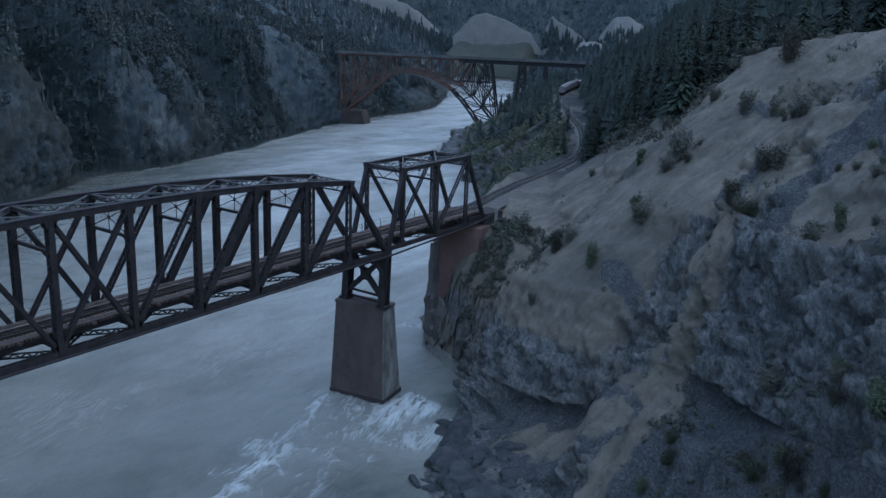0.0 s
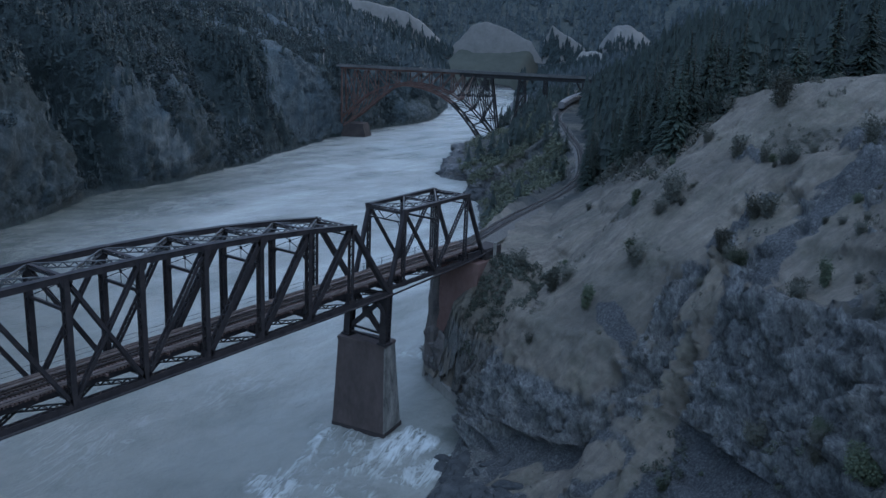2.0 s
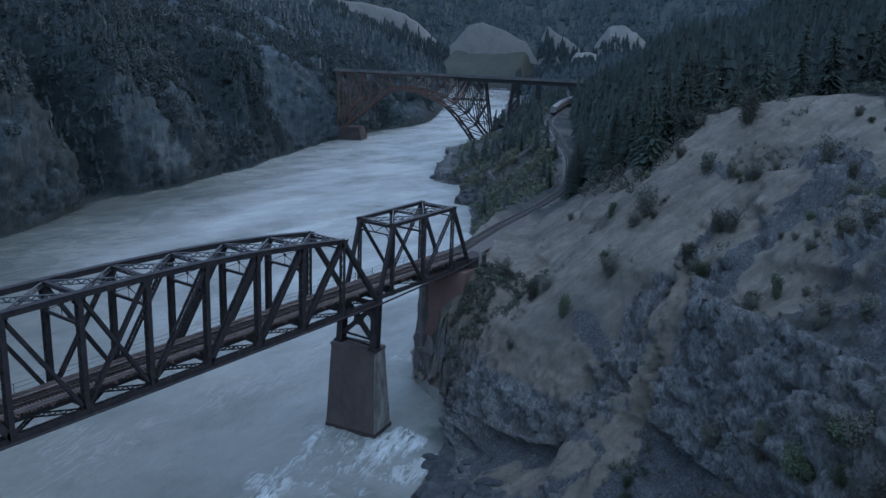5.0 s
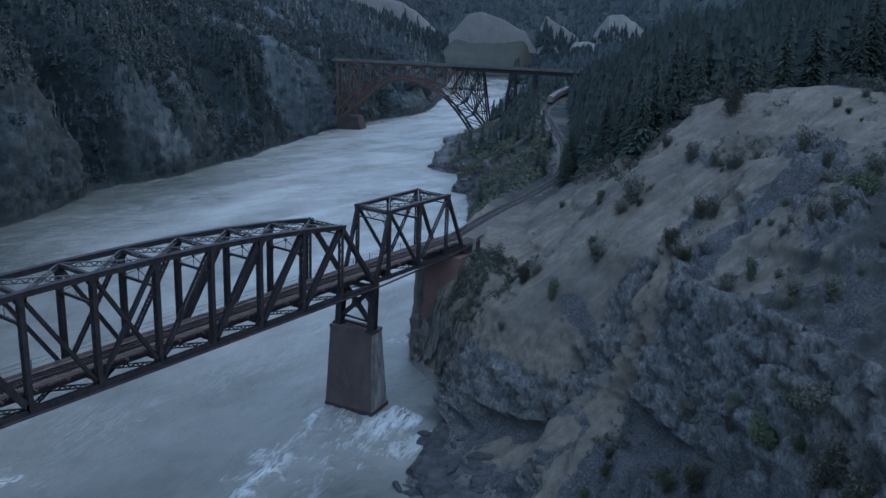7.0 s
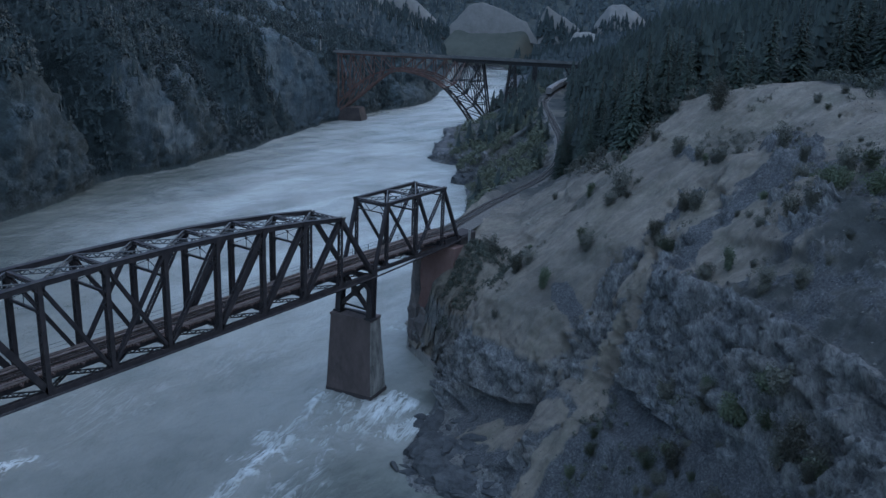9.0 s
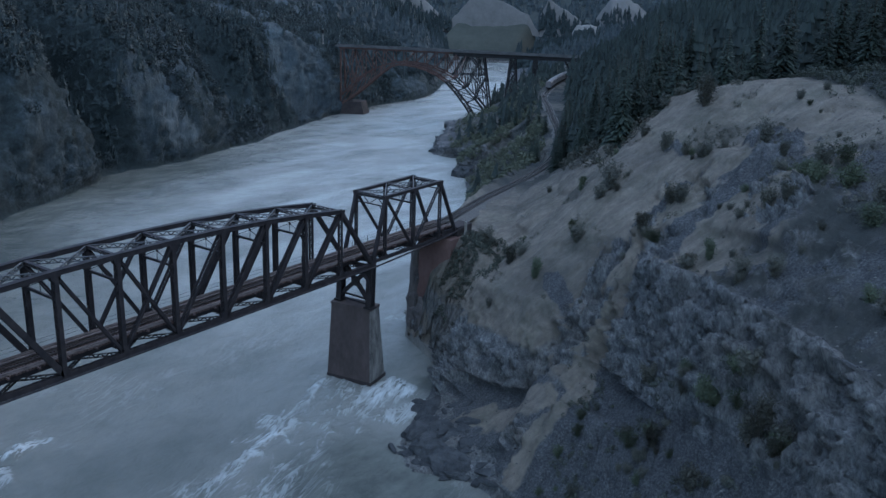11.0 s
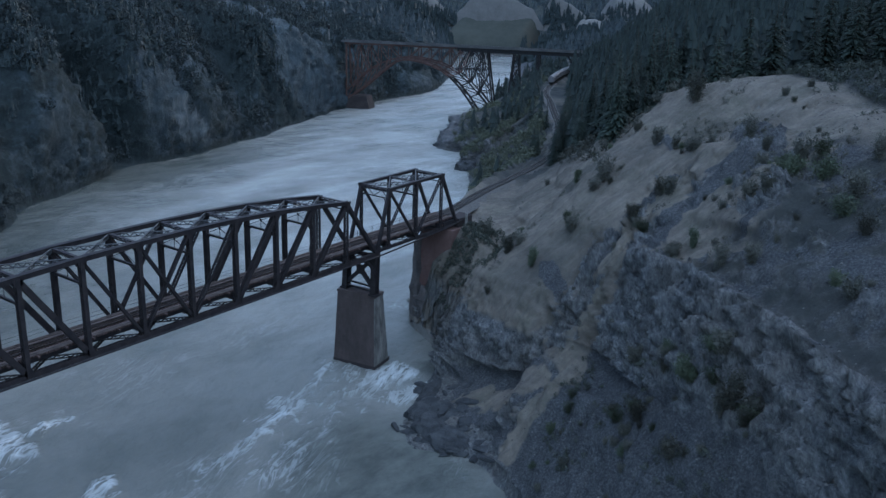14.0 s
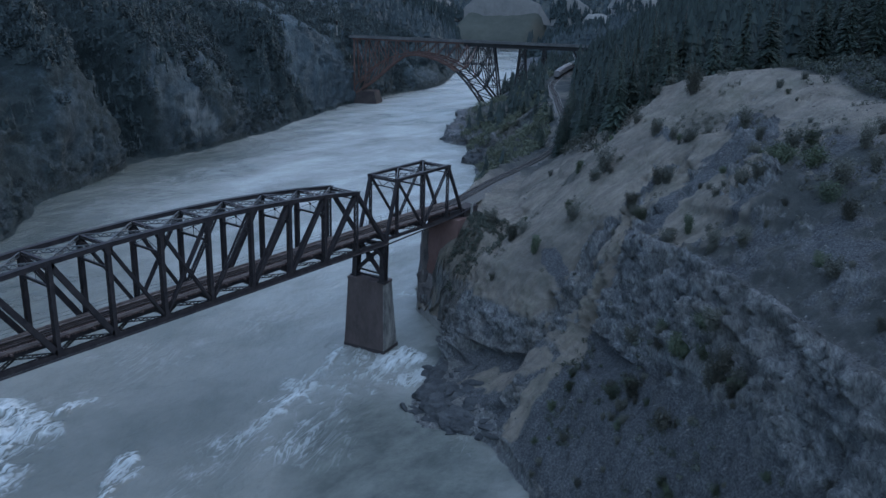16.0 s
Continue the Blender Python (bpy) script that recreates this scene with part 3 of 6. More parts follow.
def roughen(g, sand_amp, rock_amp, size, fine_size, ribs_amp=0.0, strata=0.0, calm=0.0, rills=0.0):
    """Adds spurs, fluting and gravel to a loft; returns places, rock mask and steepness."""
    du, dv = np.gradient(g, axis=0), np.gradient(g, axis=1)
    n = np.cross(dv, du)
    n /= np.linalg.norm(n, axis=2, keepdims=True) + 1e-9
    n *= np.where(n[..., 2:] < 0, -1, 1)
    p = g.reshape(-1, 3)
    steep = 1 - n[..., 2].reshape(-1)
    nn = n.reshape(-1, 3)
    rock = np.clip((steep - 0.27 + 0.17 * fbm(p / (size * 0.6) + 7, 4, 0.6)) / 0.16, 0, 1)
    rock = rock * (1 - calm)
    big = fbm(p / np.array([size, size, size * 1.6]), 3, 0.5, True)
    mid = fbm(p / np.array([size * 0.3, size * 0.3, size * 0.6]) + 40, 4, 0.62, True)
    soft = fbm(p / (size * 0.9) + 90, 3, 0.5)
    fine = fbm(p / fine_size + 140, 3, 0.65)
    blocks = fbm(p / np.array([fine_size * 1.6, fine_size * 1.6, fine_size * 2.2]) + 55, 3, 0.6)
    blocks = np.round(blocks * 2.2) / 2.2
    ribs = fbm(np.stack([p[:, 0] * 0.2, p[:, 1] + 0.25 * p[:, 0], p[:, 2] * 0.3], 1) / 27 + 3, 2, 0.5, True) * np.clip(p[:, 2] / 20, 0, 1) * ribs_amp
    along = p @ np.array([0.46, -0.31, -0.83])
    off1, off2 = p @ np.array([0.56, 0.83, 0.0]), p @ np.array([0.69, -0.46, 0.55])
    beds = fbm(np.stack([along / 5.5, off1, off2], 1) / (fine_size * 1.15) + 23, 4, 0.62, True)
    ribs = ribs + rock * strata * (beds - 1.0)
    wide = np.clip((steep - 0.13) / 0.22, 0, 1)
    dist = ribs + wide * (0.82 * rock_amp + 0.6 * strata) + rock * (rock_amp * (0.55 * big + 0.4 * mid - 0.82) + fine_size * (0.3 * blocks + 0.36 * fine)) + (1 - rock) * (sand_amp * (soft + 0.3 * fine) + rills * fbm(np.stack([(p @ np.array([0.53, 0.6, 0.6])) / 9, p @ np.array([0.75, -0.66, 0.0]), 0 * along], 1) / 2.4 + 71, 4, 0.6))
    low = np.clip((p[:, 2] + 4) / 5, 0.12, 1)
    q = p + nn * (dist * low)[:, None]
    return q, rock, steep


def grid_faces(rows, cols, first=0):
    k = np.arange(rows * cols).reshape(rows, cols) + first
    return np.stack([k[:-1, :-1], k[:-1, 1:], k[1:, 1:], k[1:, :-1]], -1).reshape(-1, 4)


right = loft(RIGHT, [3, 15, 16, 22, 32, 26, 34, 34, 16, 14, 12], [14, 5, 0.7, 0.42, 0.4, 0.42, 0.45, 0.45, 0.45, 0.45, 0.45, 0.7, 1.2, 2, 1.2, 1.2, 1.2, 1.5, 2, 2, 2.5, 3, 12, 30])
left = loft(LEFT, [3, 9, 10, 12, 14, 18, 20, 20, 14, 12, 12], [20, 5, 2, 1.6, 1.4, 1.4, 1.6, 1.6, 1.8, 1.8, 1.6, 2.0, 3, 12, 30])
rp = right.reshape(-1, 3)
foot_z = np.interp(rp[:, 0], [36, 41, 49, 57, 63, 71, 77, 100], [-9, 13, 18, 20.5, 23, 25.5, 27.5, 30]) + 2.0 * fbm(rp / 6 + 19, 3)
foot = np.clip((foot_z - rp[:, 2]) / 3, 0, 1) * np.clip((4 - rp[:, 1]) / 4, 0, 1) * (rp[:, 2] > 1.5)
smooth_top = np.clip((rp[:, 2] - 12) / 4, 0, 1) * np.clip((37 - rp[:, 0]) / 4, 0, 1) * np.clip((70 - rp[:, 1]) / 10, 0, 1)
rq, rrock, rsteep = roughen(right, 0.45, 2.3, 8.0, 1.5, 0.0, 1.15, np.maximum(0.8 * foot, 0.8 * smooth_top), 0.3)
lq, lrock, lsteep = roughen(left, 1.6, 2.6, 18.0, 2.2, 6.5, 1.0)


def bump_at(p, x, y, rx, ry, turn=0.0):
    """A soft mask round a place on the plan."""
    c, s = math.cos(radians(turn)), math.sin(radians(turn))
    dx, dy = p[:, 0] - x, p[:, 1] - y
    return np.clip(1.6 * (1 - ((c * dx + s * dy) / rx) ** 2 - ((c * dy - s * dx) / ry) ** 2), 0, 1)


def strip(p, *ways):
    """A soft mask along lines on the plan; each way: half-width, then places."""
    out = 0
    for w, *pts in ways:
        for (ax, ay), (bx, by) in zip(pts[:-1], pts[1:]):
            dx, dy = bx - ax, by - ay
            t = np.clip(((p[:, 0] - ax) * dx + (p[:, 1] - ay) * dy) / (dx * dx + dy * dy), 0, 1)
            d = np.hypot(p[:, 0] - ax - t * dx, p[:, 1] - ay - t * dy)
            out = np.maximum(out, np.clip((1.35 - d / w) * 1.8, 0, 1))
    return out


mt = np.clip(((rq[:, 0] - 2.5) * 7 + (rq[:, 1] - 27) * -4) / 65, 0, 1)
md = np.hypot(rq[:, 0] - 2.5 - 7 * mt, rq[:, 1] - 27 + 4 * mt)
rq[:, 2] = np.where(rq[:, 2] > 0.5, np.maximum(np.where(md < 7.5, rp[:, 2], rq[:, 2]), 24.0 - 1.5 * mt - 1.1 * np.maximum(md - 1.0, 0) ** 1.1 - 4.0 * np.maximum(md - 7.5, 0) + 0.3 * fbm(rq / 3.0 + 8, 2)), rq[:, 2])
wob = fbm(rq / 6.0 + 11, 4, 0.6)
rw = rq + wob[:, None] * np.array([1.9, -1.4, 0])
above = np.clip((rq[:, 2] - 22) / 5, 0, 1)
east = np.clip((rw[:, 0] - 62 - 0.25 * (rw[:, 1] - 2)) / 5, 0, 1) * np.clip((53.5 - rw[:, 2]) / 3, 0, 1)
sand_strips = strip(rw, (1.0, (74, 4), (66, -4)), (3.0, (69, 19), (64, 12), (59.5, 4), (57.5, -4)), (0.8, (82, 2), (76, -5)), (1.4, (72, 15), (68, 12)))
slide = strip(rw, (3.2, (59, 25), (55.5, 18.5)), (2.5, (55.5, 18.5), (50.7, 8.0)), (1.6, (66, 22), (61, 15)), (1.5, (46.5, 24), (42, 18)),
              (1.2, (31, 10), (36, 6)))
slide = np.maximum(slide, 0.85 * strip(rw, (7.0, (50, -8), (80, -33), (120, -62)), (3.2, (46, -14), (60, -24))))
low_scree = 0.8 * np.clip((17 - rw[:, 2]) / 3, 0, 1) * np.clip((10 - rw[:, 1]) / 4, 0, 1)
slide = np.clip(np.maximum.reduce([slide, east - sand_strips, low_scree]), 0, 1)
gully = strip(rq + wob[:, None] * np.array([1.5, 0.9, 0]), (1.9, (42.5, 14), (44.8, 4), (44.2, -6), (41, -12), (38.5, -17)), (2.6, (26, -5), (37, -7)))
outcrop = strip(rw, (2.6, (39, 12.8), (43.5, 11), (51, 1)), (3.0, (54.5, 32.5), (61.5, 28.5)), (2.2, (59, 26), (56, 20)), (1.0, (47.5, 23), (42, 19)), (1.3, (60, -6), (64, -7.5)),
                (1.8, (66, 8), (72, 4)), (1.5, (70, -3), (78, -9)), (2.2, (64, 20), (71, 14)), (0.9, (39, 36), (43, 33)), (1.6, (73, -15), (90, -25)), (1.2, (67, -9), (72, -12)))
crumble = np.clip(fbm(rq / 3.0 + 61, 3) * 1.2 + 0.75, 0, 1)
outcrop = outcrop * crumble
rrock = np.clip(np.maximum(rrock * (1 - 0.45 * np.clip((rq[:, 1] - 18) / 10, 0, 1)), 0.42 * outcrop) * (1 - 0.9 * gully) + 0.9 * (rq[:, 2] < 3.2) * np.clip(1.6 - np.abs(rq[:, 1] + 8) / 16, 0, 1), 0, 1)
rq[:, 2] += outcrop * (0.8 * fbm(rq / 1.8 + 4, 4, 0.62, True) + 0.2)
slide_rock = outcrop
rrock *= 1 - np.clip((11 - md) / 4, 0, 1) * np.clip((rq[:, 2] - 11) / 4, 0, 1)
upper = np.clip((rq[:, 2] - 13.5 - 2 * wob) / 3.5, 0, 1) * np.clip((37 - rq[:, 0]) / 4, 0, 1)
rrock *= 1 - 0.85 * upper
slide = np.maximum(slide, 0.22 * upper * np.clip((22 - rq[:, 2]) / 4, 0, 1))
far_r = np.clip((rq[:, 1] - 40) / 40, 0, 1) * np.clip((20 - rq[:, 0]) / 20, 0, 1)
shore_r = far_r * np.clip((9 - rq[:, 2]) / 4, 0, 1)
rrock = np.clip(rrock * (1 - 0.5 * shore_r) + 0.45 * shore_r * np.clip(0.5 + fbm(rq / 5 + 2, 3), 0, 1), 0, 1)
slide = np.maximum(slide, shore_r)
green = np.clip(((rw[:, 0] - 56) * 0.62 + (rw[:, 1] - 45.5) * 0.78 - 6) / 6, 0, 1) * np.clip((rw[:, 0] - 48) / 8, 0, 1)
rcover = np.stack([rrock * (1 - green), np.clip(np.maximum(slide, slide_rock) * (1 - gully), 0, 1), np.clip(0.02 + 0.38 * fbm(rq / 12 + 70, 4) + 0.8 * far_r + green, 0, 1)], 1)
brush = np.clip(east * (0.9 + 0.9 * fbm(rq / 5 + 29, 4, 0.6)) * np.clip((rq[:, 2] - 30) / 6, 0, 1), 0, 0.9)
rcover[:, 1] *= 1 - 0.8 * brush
rcover[:, 2] = np.maximum(rcover[:, 2], brush)
lpatch = fbm(lq / np.array([22, 22, 40]) + 12, 4, 0.6)
lyy = lq[:, 1] + 7 * fbm(lq / 25 + 77, 3) + 0.25 * lq[:, 2]
lbare = np.interp(lyy, [-40, 40, 66, 76, 92, 104, 134, 148, 176, 190, 208, 218, 262, 280, 440], [0.3, 0.3, 0.25, 0.02, 0.02, 0.6, 0.6, 0.45, 0.35, 0.0, 0.0, 0.8, 0.8, 0.3, 0.2])
lhigh = np.interp(lyy, [60, 100, 130, 175, 190, 215, 260], [0.1, 0.3, 0.5, 0.5, 0.05, 0.7, 0.5])
lfade = np.clip((lq[:, 2] - 38) / 14, 0, 1)
lbare = lbare * (1 - lfade) + lhigh * lfade * np.clip((86 - lq[:, 2]) / 12, 0, 1)
lpale = np.maximum(bump_at(np.stack([lyy, lq[:, 2]], 1), 122, 15, 13, 14), 0.45 * bump_at(np.stack([lyy, lq[:, 2]], 1), 150, 60, 22, 14))
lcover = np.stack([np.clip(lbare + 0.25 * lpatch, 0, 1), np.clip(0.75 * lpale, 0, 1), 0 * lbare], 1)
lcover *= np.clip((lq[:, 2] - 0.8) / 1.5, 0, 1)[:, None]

verts = np.concatenate([rq, lq])
cover = np.concatenate([rcover, lcover])
quads = np.concatenate([grid_faces(*right.shape[:2]), grid_faces(*left.shape[:2], len(rq))])

# the valley head and its mountains, out to the horizon
ang = np.radians(np.linspace(-75, 75, 151))
rad = np.concatenate([np.linspace(620, 1000, 20), np.linspace(1040, 2600, 50), np.linspace(2700, 4200, 8)])
aa, rr = np.meshgrid(ang, rad)
fx, fy = -60 + rr * np.sin(aa), rr * np.cos(aa)
fp = np.stack([fx, fy, 0 * fx], -1).reshape(-1, 3)
ridge = fbm(fp / 420 + 5, 4, 0.5, True).reshape(fx.shape)
side = np.abs(aa + 0.52) / 0.35
fz = -4 + 14 * np.clip((rr - 820) / 120, 0, 1) + np.clip((rr - 980) / 1500, 0, 1) * (330 + 150 * ridge) + np.clip(side - 0.5, 0, 3) * np.clip((rr - 650) / 500, 0, 1) * 90
fp[:, 2] = fz.reshape(-1)
fp[:, 2] += fbm(fp / 60 + 3, 4) * np.clip((rr.reshape(-1) - 900) / 400, 0, 1) * 9
far_from = len(quads)
quads = np.concatenate([quads, grid_faces(*fx.shape, len(verts))])
verts = np.concatenate([verts, fp])
cover = np.concatenate([cover, np.tile([0.0, 0.0, 0.9], (len(fp), 1))])
# the river bed and the plain beyond
bed = np.array([(-4500, -4500, -7), (4500, -4500, -7), (4500, 4500, -7), (-4500, 4500, -7)], float)
quads = np.concatenate([quads, [[len(verts), len(verts) + 1, len(verts) + 2, len(verts) + 3]]])
verts = np.concatenate([verts, bed])
cover = np.concatenate([cover, np.tile([0.0, 0.3, 0.6], (4, 1))])


def sheet(name, verts, quads, material, colours=None, attribute="cover", more=()):
    me = bpy.data.meshes.new(name)
    me.vertices.add(len(verts))
    me.vertices.foreach_set("co", np.asarray(verts, np.float32).reshape(-1))
    me.loops.add(len(quads) * 4)
    me.loops.foreach_set("vertex_index", np.asarray(quads, np.int32).reshape(-1))
    me.polygons.add(len(quads))
    me.polygons.foreach_set("loop_start", np.arange(0, len(quads) * 4, 4, dtype=np.int32))
    me.update(calc_edges=True)
    me.validate()
    if colours is not None:
        at = me.attributes.new(attribute, "FLOAT_COLOR", "POINT")
        at.data.foreach_set("color", np.concatenate([colours, np.ones((len(colours), 1))], 1).astype(np.float32).reshape(-1))
    for one in (material, *more):
        me.materials.append(one)
    me.shade_smooth()
    return new(name, me)


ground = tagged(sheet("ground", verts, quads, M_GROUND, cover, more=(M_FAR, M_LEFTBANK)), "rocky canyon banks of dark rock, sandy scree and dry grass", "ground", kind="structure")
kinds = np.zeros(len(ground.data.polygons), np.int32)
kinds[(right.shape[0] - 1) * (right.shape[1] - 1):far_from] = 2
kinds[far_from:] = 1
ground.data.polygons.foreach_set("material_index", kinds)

from mathutils.bvhtree import BVHTree

tree_of_ground = BVHTree.FromPolygons([tuple(v) for v in verts.tolist()], quads.tolist())


def drop(x, y):
    """The ground's height and normal at a place on the plan."""
    hit = tree_of_ground.ray_cast(Vector((x, y, 1500)), Vector((0, 0, -1)))
    return (hit[0].z, hit[1] if hit[1].z > 0 else -hit[1]) if hit[0] else (0.0, Vector((0, 0, 1)))


# ---- the river ----
wx = np.concatenate([np.linspace(-900, -260, 40), np.linspace(-254, -62, 60), np.arange(-60, 62, 0.42), np.linspace(64, 400, 30)])
wy = np.concatenate([np.linspace(-600, -98, 30), np.arange(-96, 34, 0.42), np.linspace(36, 300, 100), np.linspace(306, 1300, 60)])
gx, gy = np.meshgrid(wx, wy)
wp = np.stack([gx, gy, 0 * gx], -1).reshape(-1, 3)
warp = np.stack([fbm(wp / 7 + 3, 4), fbm(wp / 7 + 60, 4), 0 * wp[:, 0]], 1)
ww = wp + warp * 2.2
down = -(ww[:, 1] + 1.0)
edge_l, edge_r = -10.5 + 0.28 * down, 8.5 + 0.24 * down
inside = np.clip((ww[:, 0] - edge_l) / 2.0, 0, 1) * np.clip((edge_r - ww[:, 0]) / 4.0, 0, 1) * np.clip((down + 3) / 3, 0, 1)
wake = inside * (0.13 + 0.52 * np.exp(-np.clip(down, 0, 99) / 17)) * np.clip((62 - down) / 16, 0, 1)
lip = np.exp(-((ww[:, 0] - edge_l - 2.2) / 2.0) ** 2) * np.clip((down + 2) / 3, 0, 1) * np.clip((54 - down) / 30, 0, 1)
boil = np.maximum.reduce([bump_at(ww, -34, -64, 20, 9, 10), 0.9 * bump_at(ww, -25.5, -51, 1.6, 5, -10), 0.8 * bump_at(ww, -2, -59, 1.8, 9, 38), bump_at(ww, -26, -71, 20, 8, 0)])
eddy = np.maximum.reduce([0.9 * bump_at(ww, 5, 2, 3.2, 6, -25), 0.6 * bump_at(ww, 10, -4, 3, 6, 0), 0.35 * bump_at(ww, -13, 60, 9, 40, 0)])
across, run_ = ww[:, 0] * 0.955 + ww[:, 1] * 0.29, ww[:, 1] * 0.955 - ww[:, 0] * 0.29
ridge_n = fbm(np.stack([across / 2.3 + 0.05 * run_, run_ / 11, 0 * across], 1) + 5, 4, 0.62, True)
crests = np.clip(ridge_n * 0.8 + 0.05, 0, 1.2) ** 1.5
billow = np.clip(fbm(ww / 5.0 + 31, 4, 0.6, True) * 0.7 + 0.25, 0, 1.2)
# the hill's reflection, painted as darker silt along the far shore
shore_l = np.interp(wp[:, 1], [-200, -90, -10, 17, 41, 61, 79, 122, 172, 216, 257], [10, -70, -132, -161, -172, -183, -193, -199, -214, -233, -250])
dark_water = np.clip(1.15 - (wp[:, 0] - shore_l + 16 * fbm(wp / np.array([26, 40, 1]) + 14, 5, 0.65)) / 62, 0, 1) * np.clip((190 - wp[:, 1]) / 90, 0, 1)
# darker water in the lee of the near shore and by the footing
dark_water = np.maximum.reduce([dark_water, 0.95 * bump_at(ww, 27, -31, 27, 19, -35), 0.7 * bump_at(ww, 9, 11, 4.5, 7, 30)])
# where the painted sky sheen lies: upstream, clear of the far bank
sky_sheen = (0.58 + 0.34 * np.clip(fbm(wp / np.array([9, 30, 1]) + 9, 5, 0.65), -1, 1)) * np.clip((wp[:, 1] + 30) / 110, 0, 1) * np.clip((wp[:, 0] + 205 + 0.4 * (wp[:, 1] - 80)) / 60, 0.1, 1)
rapid = np.clip(np.maximum.reduce([wake, 0.85 * lip]), 0, 1)
foam = np.clip(rapid * (0.42 + 0.5 * crests) + boil * (0.35 + 0.75 * billow) + 0.8 * eddy + 0.28 * np.clip(0.3 + fbm(wp / 16 + 44, 4), 0, 1), 0, 1)
wave = (crests - 0.4) * 0.6 * rapid + (billow - 0.4) * 1.2 * boil + (billow - 0.4) * 0.4 * eddy + fbm(wp / 11 + 5, 3) * 0.2 + fbm(wp / 2.6 + 33, 2) * 0.06
wp[:, 2] = wave
river = tagged(sheet("river", wp, grid_faces(*gx.shape), M_WATER, np.stack([foam, np.clip(sky_sheen * (1 - dark_water), 0, 1), dark_water], 1), "foam"),
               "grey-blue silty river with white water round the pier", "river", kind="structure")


# ---- the near railway bridge ----
def truss_span(name, label, ys, ztop, zb, x0, x1, xpanels, heavy):
    """A through truss between x0 (near plane) and x1 (far plane). ys: panel points; ztop: heights of the top joints 1..n-1;
    xpanels: panels whose diagonals cross; heavy: scale of the members."""
    top = thing(name, label, "truss bridge span")
    n = len(ys) - 1
    hw = heavy
    mid = n / 2
    for x in (x0, x1):
        out = 1 if x == x0 else -1
        # bottom chord: two laced webs with plates
        part("bottom_chord", Shape().laced((x, ys[0], zb), (x, ys[-1], zb), 0.74 * hw, 0.66 * hw, (1, 0, 0), 0.1, 0.8, 0.1), M_STEEL, top)
        for k in range(1, n - 1):
            part("top_chord", Shape().beam((x, ys[k], ztop[k]), (x, ys[k + 1], ztop[k + 1]), 0.72 * hw, 0.62 * hw)
                 .beam((x, ys[k], ztop[k] + 0.34 * hw), (x, ys[k + 1], ztop[k + 1] + 0.34 * hw), 0.86 * hw, 0.05), M_STEEL, top)
        for a, b in ((0, 1), (n, n - 1)):
            part("end_post", Shape().beam((x, ys[a], zb), (x, ys[b], ztop[b]), 0.72 * hw, 0.66 * hw)
                 .beam((x, ys[a], zb), (x, ys[b], ztop[b]), 0.86 * hw, 0.5 * hw), M_STEEL, top)
        for k in range(1, n):
            light = k in (1, n - 1)
            part("post", Shape().laced((x, ys[k], zb), (x, ys[k], ztop[k]), (0.84 if hw > 0.8 else 0.8) * hw, (0.42 if light else 0.58) * hw, (1, 0, 0), 0.13, 0.6, 0.13), M_STEEL, top)
        for k in range(1, n - 1):
            lo, hi = (k + 1, k) if k < mid - 0.6 else (k, k + 1)
            if k < mid - 0.6 or k > mid - 0.4 or k in xpanels:
                pairs = [(lo, hi)] if k not in xpanels else [(k, k + 1), (k + 1, k)]
                for m, (a, b) in enumerate(pairs):
                    thick = 0.72 if abs(k + 0.5 - mid) > 1.2 else 0.36
                    part("diagonal", Shape().laced((x, ys[a], zb + 0.1), (x, ys[b], ztop[b] - 0.1), (0.78 - 0.16 * m) * hw, thick * hw, (1, 0, 0), 0.13, 0.6, 0.13), M_STEEL, top)
        for k in range(0, n + 1):
            for zz in ([zb] if k in (0, n) else [zb, ztop[k]]):
                s = Shape()
                r = 0.85 * hw
                s.beam((x - 0.37 * hw, ys[k], zz), (x + 0.37 * hw, ys[k], zz), 0.2, 0.2, (0, 1, 0))
                up = 1 if zz == zb else -1
                for xx in (x - 0.37 * hw, x + 0.37 * hw):
                    a, b = (ys[k] - r, zz - 0.3 * up), (ys[k] + r, zz - 0.3 * up)
                    s.add([(xx - .02, a[0], a[1]), (xx - .02, b[0], b[1]), (xx - .02, ys[k] + r * 0.55, zz + 0.95 * hw * up), (xx - .02, ys[k] - r * 0.55, zz + 0.95 * hw * up),
                           (xx + .02, a[0], a[1]), (xx + .02, b[0], b[1]), (xx + .02, ys[k] + r * 0.55, zz + 0.95 * hw * up), (xx + .02, ys[k] - r * 0.55, zz + 0.95 * hw * up)],
                          [(0, 1, 2, 3), (7, 6, 5, 4), (0, 4, 5, 1), (1, 5, 6, 2), (2, 6, 7, 3), (3, 7, 4, 0)])
                part("gusset_plate", s, M_STEEL, top)
    # floor beams with curved brackets, stringers
    for k in range(n + 1):
        s = Shape()
        s.box((x1 + 0.2, ys[k] - 0.06, 24.05), (x0 - 0.2, ys[k] + 0.06, 25.2)).box((x1 + 0.2, ys[k] - 0.24, 25.2), (x0 - 0.2, ys[k] + 0.24, 25.25)).box((x1 + 0.2, ys[k] - 0.24, 24.0), (x0 - 0.2, ys[k] + 0.24, 24.05))
        for xe, g in ((x0, -1), (x1, 1)):
            for j in range(5):
                a, b = j / 5, (j + 1) / 5
                s.beam((xe + g * (0.25 + 1.1 * a), ys[k], zb + 0.25 + 0.95 * math.sin(a * 1.57)), (xe + g * (0.25 + 1.1 * b), ys[k], zb + 0.25 + 0.95 * math.sin(b * 1.57)), 0.3, 0.12, (0, 1, 0))
        part("floor_beam", s, M_STEEL, top)
    xm = (x0 + x1) / 2
